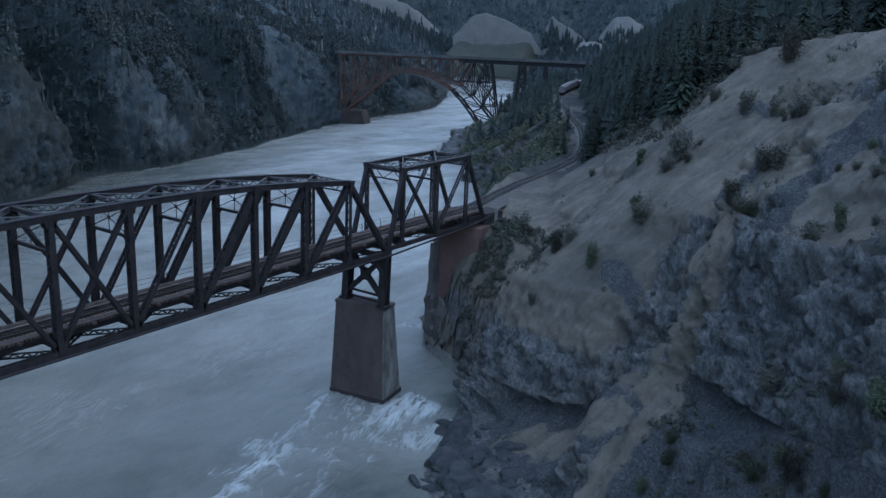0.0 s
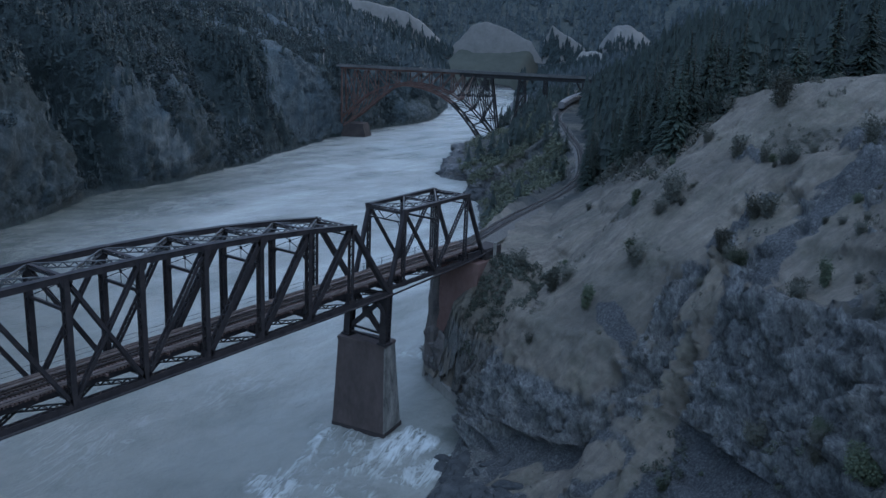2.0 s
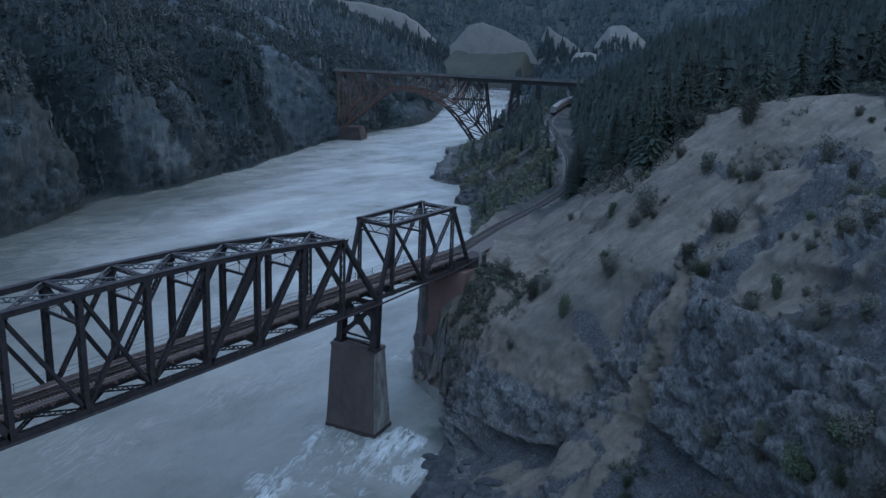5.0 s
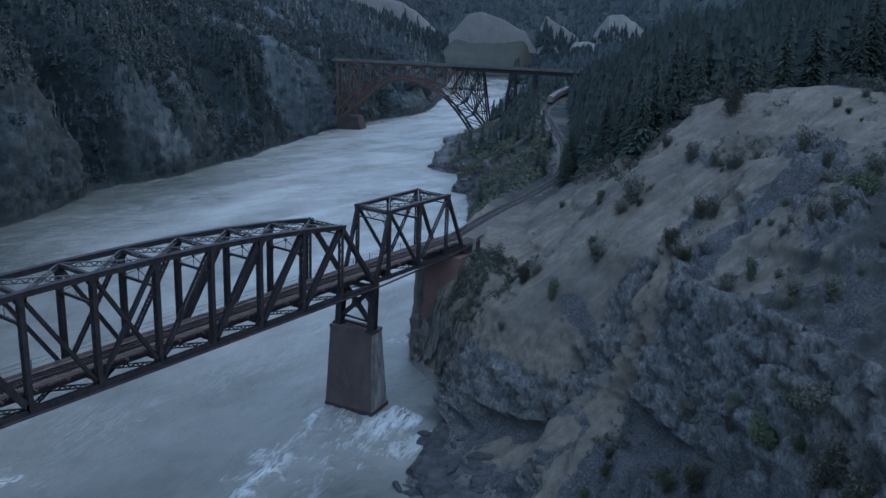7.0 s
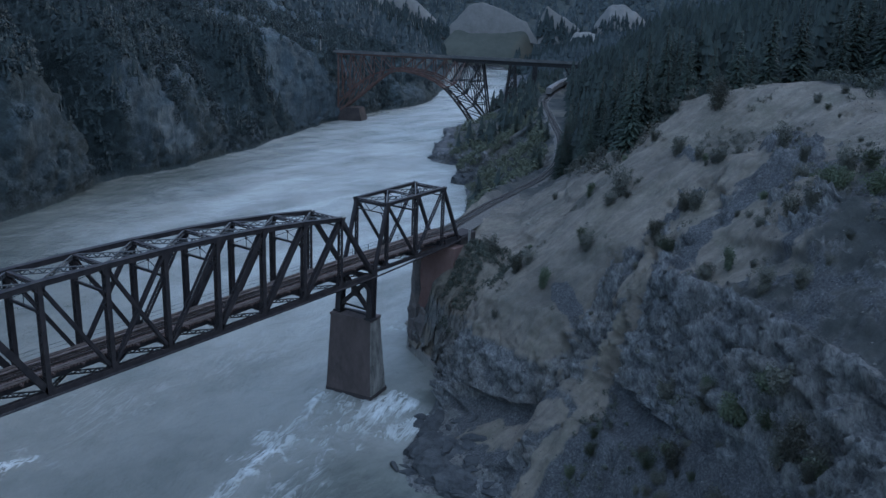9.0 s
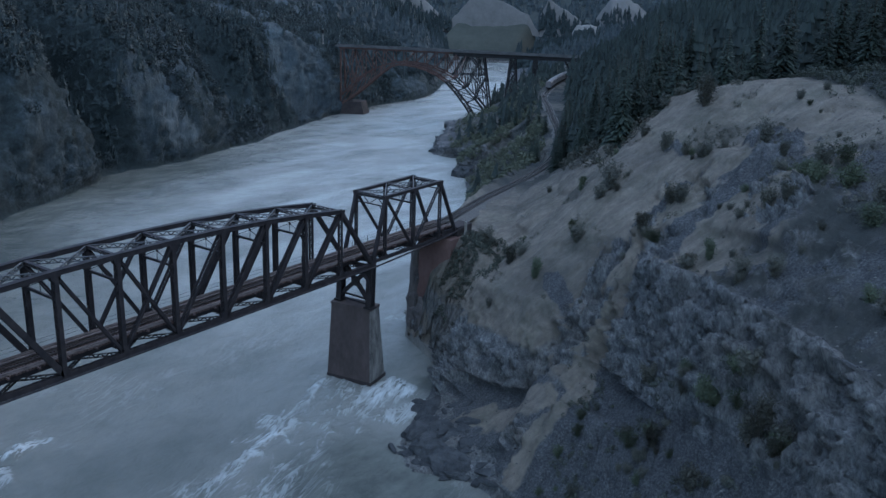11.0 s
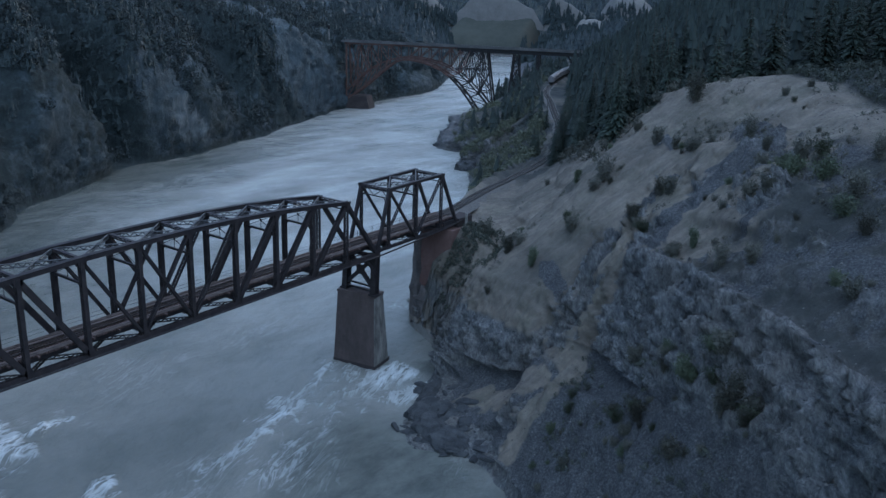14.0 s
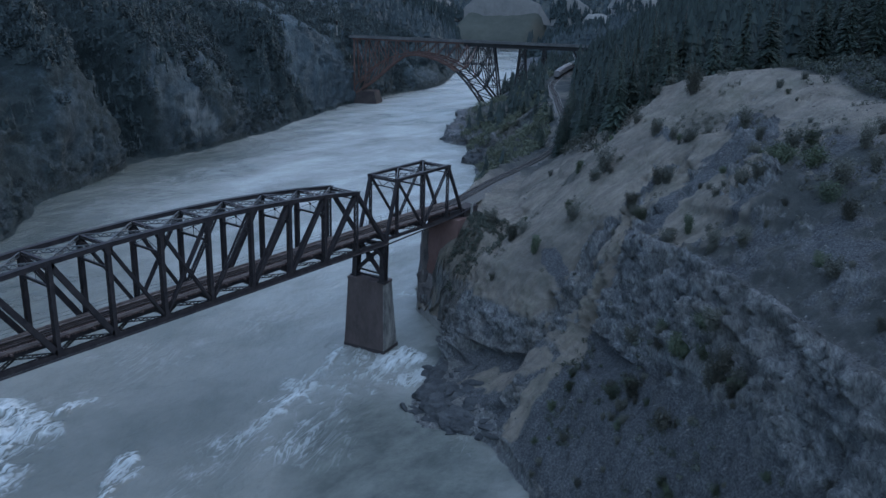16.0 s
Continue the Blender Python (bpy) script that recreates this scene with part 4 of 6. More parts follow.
    for x in (xm - 2.1, xm - 0.85, xm + 0.85, xm + 2.1):
        part("stringer", Shape().box((x - 0.03, ys[-1] if ys[-1] < ys[0] else ys[0], 24.55), (x + 0.03, max(ys[0], ys[-1]), 25.25))
             .box((x - 0.17, min(ys[0], ys[-1]), 25.25), (x + 0.17, max(ys[0], ys[-1]), 25.3)), M_STEEL, top)
    # arched spandrel webs under the deck edge, panel by panel
    for k in range(n):
        for x in (xm + 2.25, xm - 2.25):
            s = Shape()
            m = 12
            for j in range(m):
                t0, t1 = j / m, (j + 1) / m
                def low(t):
                    return 25.15 - 0.95 * abs(2 * t - 1) ** 2.6
                ya, yb = ys[k] + (ys[k + 1] - ys[k]) * t0, ys[k] + (ys[k + 1] - ys[k]) * t1
                s.add([(x - .03, ya, low(t0)), (x - .03, yb, low(t1)), (x - .03, yb, 25.28), (x - .03, ya, 25.28), (x + .03, ya, low(t0)), (x + .03, yb, low(t1)), (x + .03, yb, 25.28), (x + .03, ya, 25.28)],
                      [(0, 1, 2, 3), (7, 6, 5, 4), (0, 4, 5, 1), (1, 5, 6, 2), (2, 6, 7, 3), (3, 7, 4, 0)])
            part("deck_edge_web", s, M_STEEL, top)
        # bottom laterals
        part("bottom_lateral", Shape().laced((x0 - .3, ys[k], zb), (x1 + .3, ys[k + 1], zb), 0.5, 0.3, (0, 0, 1), 0.07, 0.55, 0.08)
             .laced((x1 + .3, ys[k], zb - .02), (x0 - .3, ys[k + 1], zb - .02), 0.5, 0.3, (0, 0, 1), 0.07, 0.55, 0.08), M_STEEL, top)
    # top struts, laterals, sway frames
    for k in range(1, n):
        zt = ztop[k]
        part("top_strut", Shape().laced((x0, ys[k], zt), (x1, ys[k], zt), 0.45 * hw, 0.5 * hw, (0, 0, 1), 0.08, 0.5, 0.08), M_STEEL, top)
        if k not in (1, n - 1):
            zs = zt - 3.3 * hw
            sway = Shape().beam((x0, ys[k], zs), (x1, ys[k], zs), 0.3, 0.3, (0, 1, 0)).beam((xm, ys[k], zs), (xm, ys[k], zt - .3), 0.06, 0.06, (0, 1, 0))
            for xa, xb in ((x0, x1), (x1, x0)):
                sway.beam((xa, ys[k], zt - .3), (xb, ys[k], zs), 0.09, 0.07, (0, 1, 0))
                sway.beam((xa, ys[k], zs - 1.1), (xa + (xb - xa) * 0.16, ys[k], zs), 0.16, 0.16, (0, 1, 0))
            sway.box((xm - 0.2, ys[k] - 0.02, (zs + zt - .3) / 2 - 0.2), (xm + 0.2, ys[k] + 0.02, (zs + zt - .3) / 2 + 0.2))
            part("sway_frame", sway, M_STEEL, top)
        if k < n - 1:
            z2 = ztop[k + 1]
            part("top_lateral", Shape().laced((x0 - .2, ys[k], zt - .1), (x1 + .2, ys[k + 1], z2 - .1), 0.62, 0.2, (0, 0, 1), 0.1, 0.55, 0.1), M_PALESTEEL, top, "pale steel laced lateral bracing")
            part("top_lateral", Shape().laced((x1 + .2, ys[k], zt - .14), (x0 - .2, ys[k + 1], z2 - .14), 0.62, 0.2, (0, 0, 1), 0.1, 0.55, 0.1), M_PALESTEEL, top, "pale steel laced lateral bracing")
    # portals with curved knees
    for a, b in ((0, 1), (n, n - 1)):
        s = Shape()
        for f, w in ((0.97, 0.3), (0.86, 0.18)):
            p = Vector((0, ys[a], zb)).lerp(Vector((0, ys[b], ztop[b])), f)
            s.beam((x0, p.y, p.z), (x1, p.y, p.z), w, w, (0, 1, 0))
        hi, lo = (Vector((0, ys[a], zb)).lerp(Vector((0, ys[b], ztop[b])), f) for f in (0.97, 0.86))
        m = 4
        for j in range(m):
            xa, xb = x0 + (x1 - x0) * j / m, x0 + (x1 - x0) * (j + 1) / m
            u, v = (hi, lo) if j % 2 else (lo, hi)
            s.beam((xa, u.y, u.z), (xb, v.y, v.z), 0.13, 0.1, (0, 1, 0))
        kn = Vector((0, ys[a], zb)).lerp(Vector((0, ys[b], ztop[b])), 0.62)
        for xe, g in ((x0, -1), (x1, 1)):
            prev = None
            for j in range(6):
                t = j / 5
                q = kn.lerp(lo, math.sin(t * 1.57))
                c = (xe + g * 1.3 * (1 - math.cos(t * 1.57)), q.y, q.z)
                if prev:
                    s.beam(prev, c, 0.12, 0.14, (0, 1, 0))
                prev = c
        part("portal_frame", s, M_STEEL, top)
    return top


PANEL = 8.32
ys_main = [-PANEL * k for k in range(12)]
zt_main = [0, 34.85, 35.7, 36.35, 36.75, 36.9, 36.9, 36.75, 36.35, 35.7, 34.85, 0]
truss_span("main_truss_span", "long dark weathered steel through truss with a curved top chord", ys_main, zt_main, 23.62, 0.0, -6.7, (5,), 1.0)
ys_side = [0.5, 3.7, 12.05, 20.4, 26.2]
side_span = truss_span("approach_truss_span", "short dark weathered steel through truss beside the abutment", ys_side, [0, 35.2, 35.3, 35.4, 0], 24.1, -0.1, -6.9, (), 0.79)

# ties, rails, planks and posts on the deck
tie_mesh = Shape().box((-2.45, -0.12, 25.32), (2.45, 0.12, 25.56)).mesh("tie", M_TIE)
long_tie = Shape().box((-2.45, -0.12, 25.32), (3.0, 0.12, 25.56)).mesh("tie", M_TIE)
track_bed = thing("bridge_track", "open timber-tie railway track across the truss bridge", "railway track")
k = 0
y = -91.2
while y < 25.8:
    o = new("tie", long_tie if k % 9 == 0 else tie_mesh)
    o.parent, o.location = track_bed, (-3.2 + 0.05 * math.sin(k * 2.3), y, 0.012 * math.sin(k * 5.1))
    y, k = y + 0.42, k + 1
for x in (-3.2 - 0.72, -3.2 + 0.72):
    part("rail", Shape().box((x - 0.07, -91.4, 25.56), (x + 0.07, 26, 25.58)).box((x - 0.012, -91.4, 25.58), (x + 0.012, 26, 25.69)).box((x - 0.036, -91.4, 25.69), (x + 0.036, 26, 25.73)), M_RAIL, track_bed)
for x in (-3.2 - 0.32, -3.2 + 0.32):
    part("guard_rail", Shape().box((x - 0.06, -91.4, 25.56), (x + 0.06, 26, 25.66)), M_RAIL, track_bed)
for x in (-5.45, -5.05, -1.35, -0.95):
    part("guard_timber", Shape().box((x - 0.1, -91.4, 25.56), (x + 0.1, 26, 25.74)), M_PLANK, track_bed)
for x in (-4.65, -1.75):
    for j in range(14):
        part("walk_plank", Shape().box((x - 0.22, -90.3 + 8.3 * j, 25.565), (x + 0.22, -90.3 + 8.3 * j + 8.2, 25.61)), M_PLANK, track_bed)
rail_post = Shape().beam((0, 0, 25.5), (0, 0, 26.75), 0.06, 0.06).mesh("handrail_post", M_DARKSTEEL)
for j in range(27):
    o = new("handrail_post", rail_post)
    o.parent, o.location = track_bed, (-5.75, -89 + 4.3 * j, 0)
for z in (26.2, 26.72):
    part("handrail_wire", Shape().beam((-5.75, -89.5, z), (-5.75, 25, z), 0.03, 0.03), M_DARKSTEEL, track_bed)
pipe_pts = [(0.45, -90, 23.15), (0.45, 0, 23.2), (0.25, 12, 23.55), (0.25, 22, 24.0), (0.35, 25.5, 24.4), (1.2, 27.5, 25.3)]
part("service_pipe", Shape().tube(pipe_pts, [0.15] * 6, 8), M_STEEL, side_span, "thin steel service pipe", True)


def masonry_prism(name, base, topc, z0, z1, course, material, parent, pale=()):
    """A battered masonry block in courses: rectangle base to rectangle top, each course a stone ring."""
    n = max(1, round((z1 - z0) / course))
    rnd = random.Random(7)
    for k in range(n):
        a, b = k / n, (k + 1) / n
        lo = [Vector(p).lerp(Vector(q), a) for p, q in zip(base, topc)]
        hi = [Vector(p).lerp(Vector(q), b) for p, q in zip(base, topc)]
        zl, zh = z0 + (z1 - z0) * a, z0 + (z1 - z0) * b - 0.012
        c = sum(lo, Vector((0, 0))) / len(lo)
        grow = 1 + rnd.uniform(-0.002, 0.003)
        s = Shape()
        m = len(lo)
        s.add([(*(c + (p - c) * grow), zl) for p in lo] + [(*(c + (p - c) * grow), zh) for p in hi],
              [tuple(reversed(range(m))), tuple(range(m, 2 * m))] + [(i, (i + 1) % m, m + (i + 1) % m, m + i) for i in range(m)])
        ob = part(name, s, material, parent)
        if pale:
            # the listed faces take the paler mottled masonry
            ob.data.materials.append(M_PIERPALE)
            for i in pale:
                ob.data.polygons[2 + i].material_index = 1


# river pier with its steel tower
pier = thing("bridge_pier", "tapered stained masonry pier with pale mottled side standing in white water", "bridge pier")
c, dr, dn = Vector((-4.9, 1.2)), Vector((0.986, 0.166)), Vector((-0.166, 0.986))


def ring(c, a, b, ch):
    return [tuple(c + dr * x + dn * y) for x, y in ((-a + ch, -b), (a - ch, -b), (a, -b + ch), (a, b - ch), (a - ch, b), (-a + ch, b), (-a, b - ch), (-a, -b + ch))]


top_c = c + Vector((0.15, -0.15))
c = c + dn * 0.6
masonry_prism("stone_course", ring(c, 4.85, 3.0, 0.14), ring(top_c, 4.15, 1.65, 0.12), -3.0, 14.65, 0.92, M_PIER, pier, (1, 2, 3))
masonry_prism("waterline_course", ring(c, 4.84, 2.99, 0.12), ring(c, 4.78, 2.9, 0.12), -1.0, 0.75, 1.75, M_PIERDARK, pier)
masonry_prism("cap_course", ring(top_c, 4.3, 1.76, 0.1), ring(top_c, 4.26, 1.72, 0.1), 14.65, 15.1, 0.5, M_PIER, pier)
tower = thing("steel_tower", "dark steel trestle tower on the masonry pier", "bridge tower")
for x, xb in ((-0.2, -0.75), (-7.0, -7.9)):
    part("leg", Shape().laced((xb, 0.5, 15.1), (x, 0.1, 23.3), 1.25, 1.2, (0, 1, 0), 0.14, 0.9, 0.2).beam((xb, 0.5, 15.4), (x, 0.1, 23.2), 0.5, 1.0, (1, 0, 0)), M_STEEL, tower)
    part("foot_plate", Shape().box((xb - 0.8, -0.4, 15.1), (xb + 0.8, 1.3, 15.4)), M_STEEL, tower)
part("brace", Shape().beam((-0.9, 0.45, 16.4), (-6.9, 0.15, 22.9), 0.6, 0.7, (0, 1, 0)), M_STEEL, tower)
part("brace", Shape().beam((-0.4, 0.17, 22.9), (-7.6, 0.47, 16.4), 0.6, 0.7, (0, 1, 0)), M_STEEL, tower)
part("centre_gusset", Shape().box((-5.0, 0.2, 18.7), (-3.1, 0.42, 20.6)), M_STEEL, tower)
for z in (15.75, 16.7):
    part("strut", Shape().beam((-0.7, 0.5, z), (-7.8, 0.5, z), 0.3, 0.3, (0, 0, 1)), M_STEEL, tower)
part("cap_girder", Shape().box((-7.2, -0.3, 22.7), (0.1, 0.5, 23.3)), M_STEEL, tower)
for x in (-7.0, -0.2):
    knee = Shape()
    ends = [(x, -0.2 - 4.6 * (1 - math.cos(t * 1.57)), 18.4 + 4.9 * math.sin(t * 1.57)) for t in (0, 0.2, 0.4, 0.6, 0.8, 1.0)]
    for p, q in zip(ends[:-1], ends[1:]):
        knee.beam(p, q, 0.4, 0.5, (1, 0, 0))
    part("knee_brace", knee, M_STEEL, tower)

# the abutment
abut = thing("bridge_abutment", "rust-stained red masonry abutment set into the rocky bank", "bridge abutment")
masonry_prism("stone_course", [(-6.6, 21.6), (1.7, 21.6), (1.7, 31), (-6.6, 31)], [(-6.2, 22.8), (1.3, 22.8), (1.3, 31), (-6.2, 31)], 4.0, 23.4, 1.0, M_ABUT, abut)
part("back_wall", Shape().box((-6.3, 26.0, 23.36), (0.7, 31.0, 25.3)), M_PIERDARK, abut)
for x in (-6.3, -0.1):
    part("bearing_girder", Shape().box((x - 0.1, 21.5, 24.0), (x + 0.1, 26.5, 25.25)), M_STEEL, abut)
part("wing_post", Shape().box((1.35, 27.3, 23.4), (1.75, 27.7, 26.4)), M_CONC, abut, "grey concrete post")
footing = thing("abutment_footing", "pale concrete footing slab at the water's edge below the abutment", "footing")
part("footing_slab", Shape().add([(-9.6, 22.6, -2), (4.6, 14.2, -2), (6.2, 17.0, -2), (-8.0, 26.4, -2), (-9.4, 23.0, 3.2), (4.4, 15.0, 1.0), (5.8, 17.2, 1.4), (-7.8, 26.2, 3.4)],
                                 [(0, 3, 2, 1), (4, 5, 6, 7), (0, 1, 5, 4), (1, 2, 6, 5), (2, 3, 7, 6), (3, 0, 4, 7)]), M_CONC, footing)


# ---- the railway line along the bank ----
def curve_through(pts, step):
    p = np.array(pts, float)
    out = []
    for i in range(len(p) - 1):
        a, b, e, f = p[max(i - 1, 0)], p[i], p[i + 1], p[min(i + 2, len(p) - 1)]
        n = max(2, int(np.linalg.norm(e - b) / step))
        for j in range(n):
            t = j / n
            out.append(0.5 * (2 * b + (e - a) * t + (2 * a - 5 * b + 4 * e - f) * t * t + (3 * b - a - 3 * e + f) * t ** 3))
    out.append(p[-1])
    return np.array(out)


LINE = curve_through([(-3.3, 26), (-5.6, 36), (-9.2, 53), (-12.6, 74), (-16.2, 91), (-21.5, 108), (-32, 131), (-45.5, 157), (-62, 184), (-83, 219), (-104, 254), (-127, 310), (-142, 360), (-160, 430)], 1.0)
tang = np.gradient(LINE, axis=0)
tang /= np.linalg.norm(tang, axis=1, keepdims=True)
nrm = np.stack([tang[:, 1], -tang[:, 0]], 1)
line = thing("railway_line", "single railway track on pale ballast curving along the bank", "railway track", kind="structure")


def ribbon(offsets, shape):
    """Sweeps a cross-section of (across, z) along the line."""
    k0, m = len(shape.v), len(offsets)
    for p, n in zip(LINE, nrm):
        shape.v.extend((p[0] + n[0] * a, p[1] + n[1] * a, z) for a, z in offsets)
    for i in range(len(LINE) - 1):
        for j in range(m - 1):
            shape.f.append((k0 + i * m + j, k0 + i * m + j + 1, k0 + (i + 1) * m + j + 1, k0 + (i + 1) * m + j))
    return shape


part("ballast", ribbon([(-3.0, 24.4), (-1.6, 25.45), (1.6, 25.45), (3.0, 24.4)], Shape()), M_BALLAST, line, "grey crushed stone ballast")
for a in (-0.72, 0.72):
    part("rail", ribbon([(a - 0.05, 25.55), (a - 0.05, 25.76), (a + 0.05, 25.76), (a + 0.05, 25.55)], Shape()), M_RAIL, line)
ties = Shape()
for i in range(0, len(LINE)):
    for h in (0.0, 0.5):
        p = LINE[i] + tang[i] * h
        ties.beam((*(p - nrm[i] * 1.3), 25.52), (*(p + nrm[i] * 1.3), 25.52), 0.24, 0.16, (*tang[i], 0))
tagged(part("sleepers", ties, M_DARKTIE, line), kind="stuff")


# ---- the freight train at rest on the far curve ----
def wagon():
    top = thing("hopper_wagon", "grey covered hopper railway wagon on the curved track", "railway wagon", "freight train")
    s = Shape()
    prof = [(-1.35, 1.25), (-1.5, 1.9), (-1.5, 3.5), (-1.2, 4.1), (-0.6, 4.35), (0.6, 4.35), (1.2, 4.1), (1.5, 3.5), (1.5, 1.9), (1.35, 1.25)]
    m = len(prof)
    for y in (-7.0, 7.0):
        s.v.extend((x, y, z) for x, z in prof)
    s.f += [tuple(range(m)), tuple(reversed(range(m, 2 * m)))] + [(j, m + j, m + (j + 1) % m, (j + 1) % m) for j in range(m)]
    part("body", s, M_WAGON, top)
    part("roof_walk", Shape().box((-0.45, -6.9, 4.37), (0.45, 6.9, 4.45)), M_WAGONROOF, top, "pale roof walkway")
    for j in range(4):
        part("hatch", Shape().box((-0.5, -5.6 + 3.2 * j, 4.45), (0.5, -4.0 + 3.2 * j, 4.6)), M_WAGONROOF, top)
    ribs = Shape()
    for j in range(13):
        for x in (-1.53, 1.53):
            ribs.box((x - 0.04, -6.6 + 1.1 * j - 0.06, 1.4), (x + 0.04, -6.6 + 1.1 * j + 0.06, 3.6))
    tagged(part("side_ribs", ribs, M_WAGON, top), kind="stuff")
    for y in (-2.8, 0.0, 2.8):
        part("hopper", Shape().add([(-1.2, y - 1.2, 1.3), (1.2, y - 1.2, 1.3), (1.2, y + 1.2, 1.3), (-1.2, y + 1.2, 1.3), (-0.4, y - 0.4, 0.4), (0.4, y - 0.4, 0.4), (0.4, y + 0.4, 0.4), (-0.4, y + 0.4, 0.4)],
                                   [(0, 1, 2, 3), (7, 6, 5, 4), (0, 4, 5, 1), (1, 5, 6, 2), (2, 6, 7, 3), (3, 7, 4, 0)]), M_DARKSTEEL, top)
    for y in (-5.6, 5.6):
        truck = part("bogie", Shape().box((-1.1, y - 1.2, 0.45), (-0.9, y + 1.2, 0.75)).box((0.9, y - 1.2, 0.45), (1.1, y + 1.2, 0.75)).box((-1.1, y - 0.25, 0.5), (1.1, y + 0.25, 1.2)), M_DARKSTEEL, top)
        for dy in (-0.85, 0.85):
            part("wheelset", Shape().tube([(-0.78, y + dy, 0.43), (-0.66, y + dy, 0.43)], [0.42, 0.42], 14).tube([(0.66, y + dy, 0.43), (0.78, y + dy, 0.43)], [0.42, 0.42], 14)
                 .tube([(-0.7, y + dy, 0.43), (0.7, y + dy, 0.43)], [0.08, 0.08], 6), M_DARKSTEEL, truck)
    for y in (-7.4, 7.4):
        part("coupler", Shape().box((-0.12, min(y, y * 0.93), 0.85), (0.12, max(y, y * 0.93), 1.1)), M_DARKSTEEL, top)
    for y in (-7.06, 7.06):
        lad = Shape()
        for z in range(7):
            lad.box((0.7, y - 0.03, 1.4 + 0.4 * z), (1.2, y + 0.03, 1.45 + 0.4 * z))
        part("ladder", lad, M_DARKSTEEL, top)
    return top


arc = np.concatenate([[0], np.cumsum(np.linalg.norm(np.diff(LINE, axis=0), axis=1))])
rear = arc[np.argmin(np.linalg.norm(LINE - np.array([-114, 277]), axis=1))]


def wagon_pose(j):
    at = rear + 7.6 + 15.2 * j
    x, y = np.interp(at, arc, LINE[:, 0]), np.interp(at, arc, LINE[:, 1])
    u, v = np.interp(at, arc, tang[:, 0]), np.interp(at, arc, tang[:, 1])
    return pose(x, y, 25.76, 0, 0, math.degrees(math.atan2(-u, v)))


first = wagon()
first.matrix_basis = wagon_pose(0)
for j in range(1, 9):
    copy_thing(first, wagon_pose(j))


# ---- the far arch bridge ----
far = thing("arch_bridge", "rusty red steel arch bridge with dark trestle towers", "arch bridge")
FAR = Matrix.Translation((-257, 273.5, 0)) @ Matrix.Rotation(math.atan2(0.417, 0.909), 4, "Z")
far.matrix_basis = FAR
DZ, HWID = 39.5, 3.2
part("deck_slab", Shape().box((1, -4.0, DZ - 0.4), (164, 4.0, DZ)), M_DECK, far, "grey deck slab")
for y in (-4.0, 4.0):
    part("parapet", Shape().box((1, y - 0.12, DZ - 0.45), (164, y + 0.12, DZ + 0.8)), M_DECK, far)
for y in (-HWID, HWID):
    part("deck_girder", Shape().box((3, y - 0.2, DZ - 1.5), (72, y + 0.2, DZ - 0.4)), M_RUST, far, "rusty deck girder")
    part("deck_girder", Shape().box((72.05, y - 0.2, DZ - 2.6), (164, y + 0.2, DZ - 0.4)), M_DARKSTEEL, far)


def arch_up(u):
    """The upper chord of the arch: its height along the span."""
    return float(np.interp(u, [4, 9.5, 15.6, 22.3, 32.4, 42, 52, 62, 72, 80, 86, 93], [9, 15.8, 21.7, 26.3, 30.4, 32.2, 31.6, 29.4, 25.6, 19, 13, 5.5]))


def arch_low(u):
    """The lower chord, parting from the upper one towards the feet."""
    return float(np.interp(u, [5, 12, 19, 26, 35, 42, 54, 61, 69, 77, 85.6], [5.5, 10.5, 16.2, 22.6, 29.4, 31.0, 28.9, 26.4, 21.4, 13.4, 1.6]))


def side_y(z, y):
    """The two arch planes lean outwards towards their feet."""
    return math.copysign(HWID + 0.07 * max(0.0, DZ - 2 - z), y)


def bar(p, q, w, y):
    return Shape().beam((p[0], side_y(p[1], y), p[1]), (q[0], side_y(q[1], y), q[1]), w, w, (0, 1, 0))


def tone(u):
    return M_RUST if u < 68 else M_DARKSTEEL


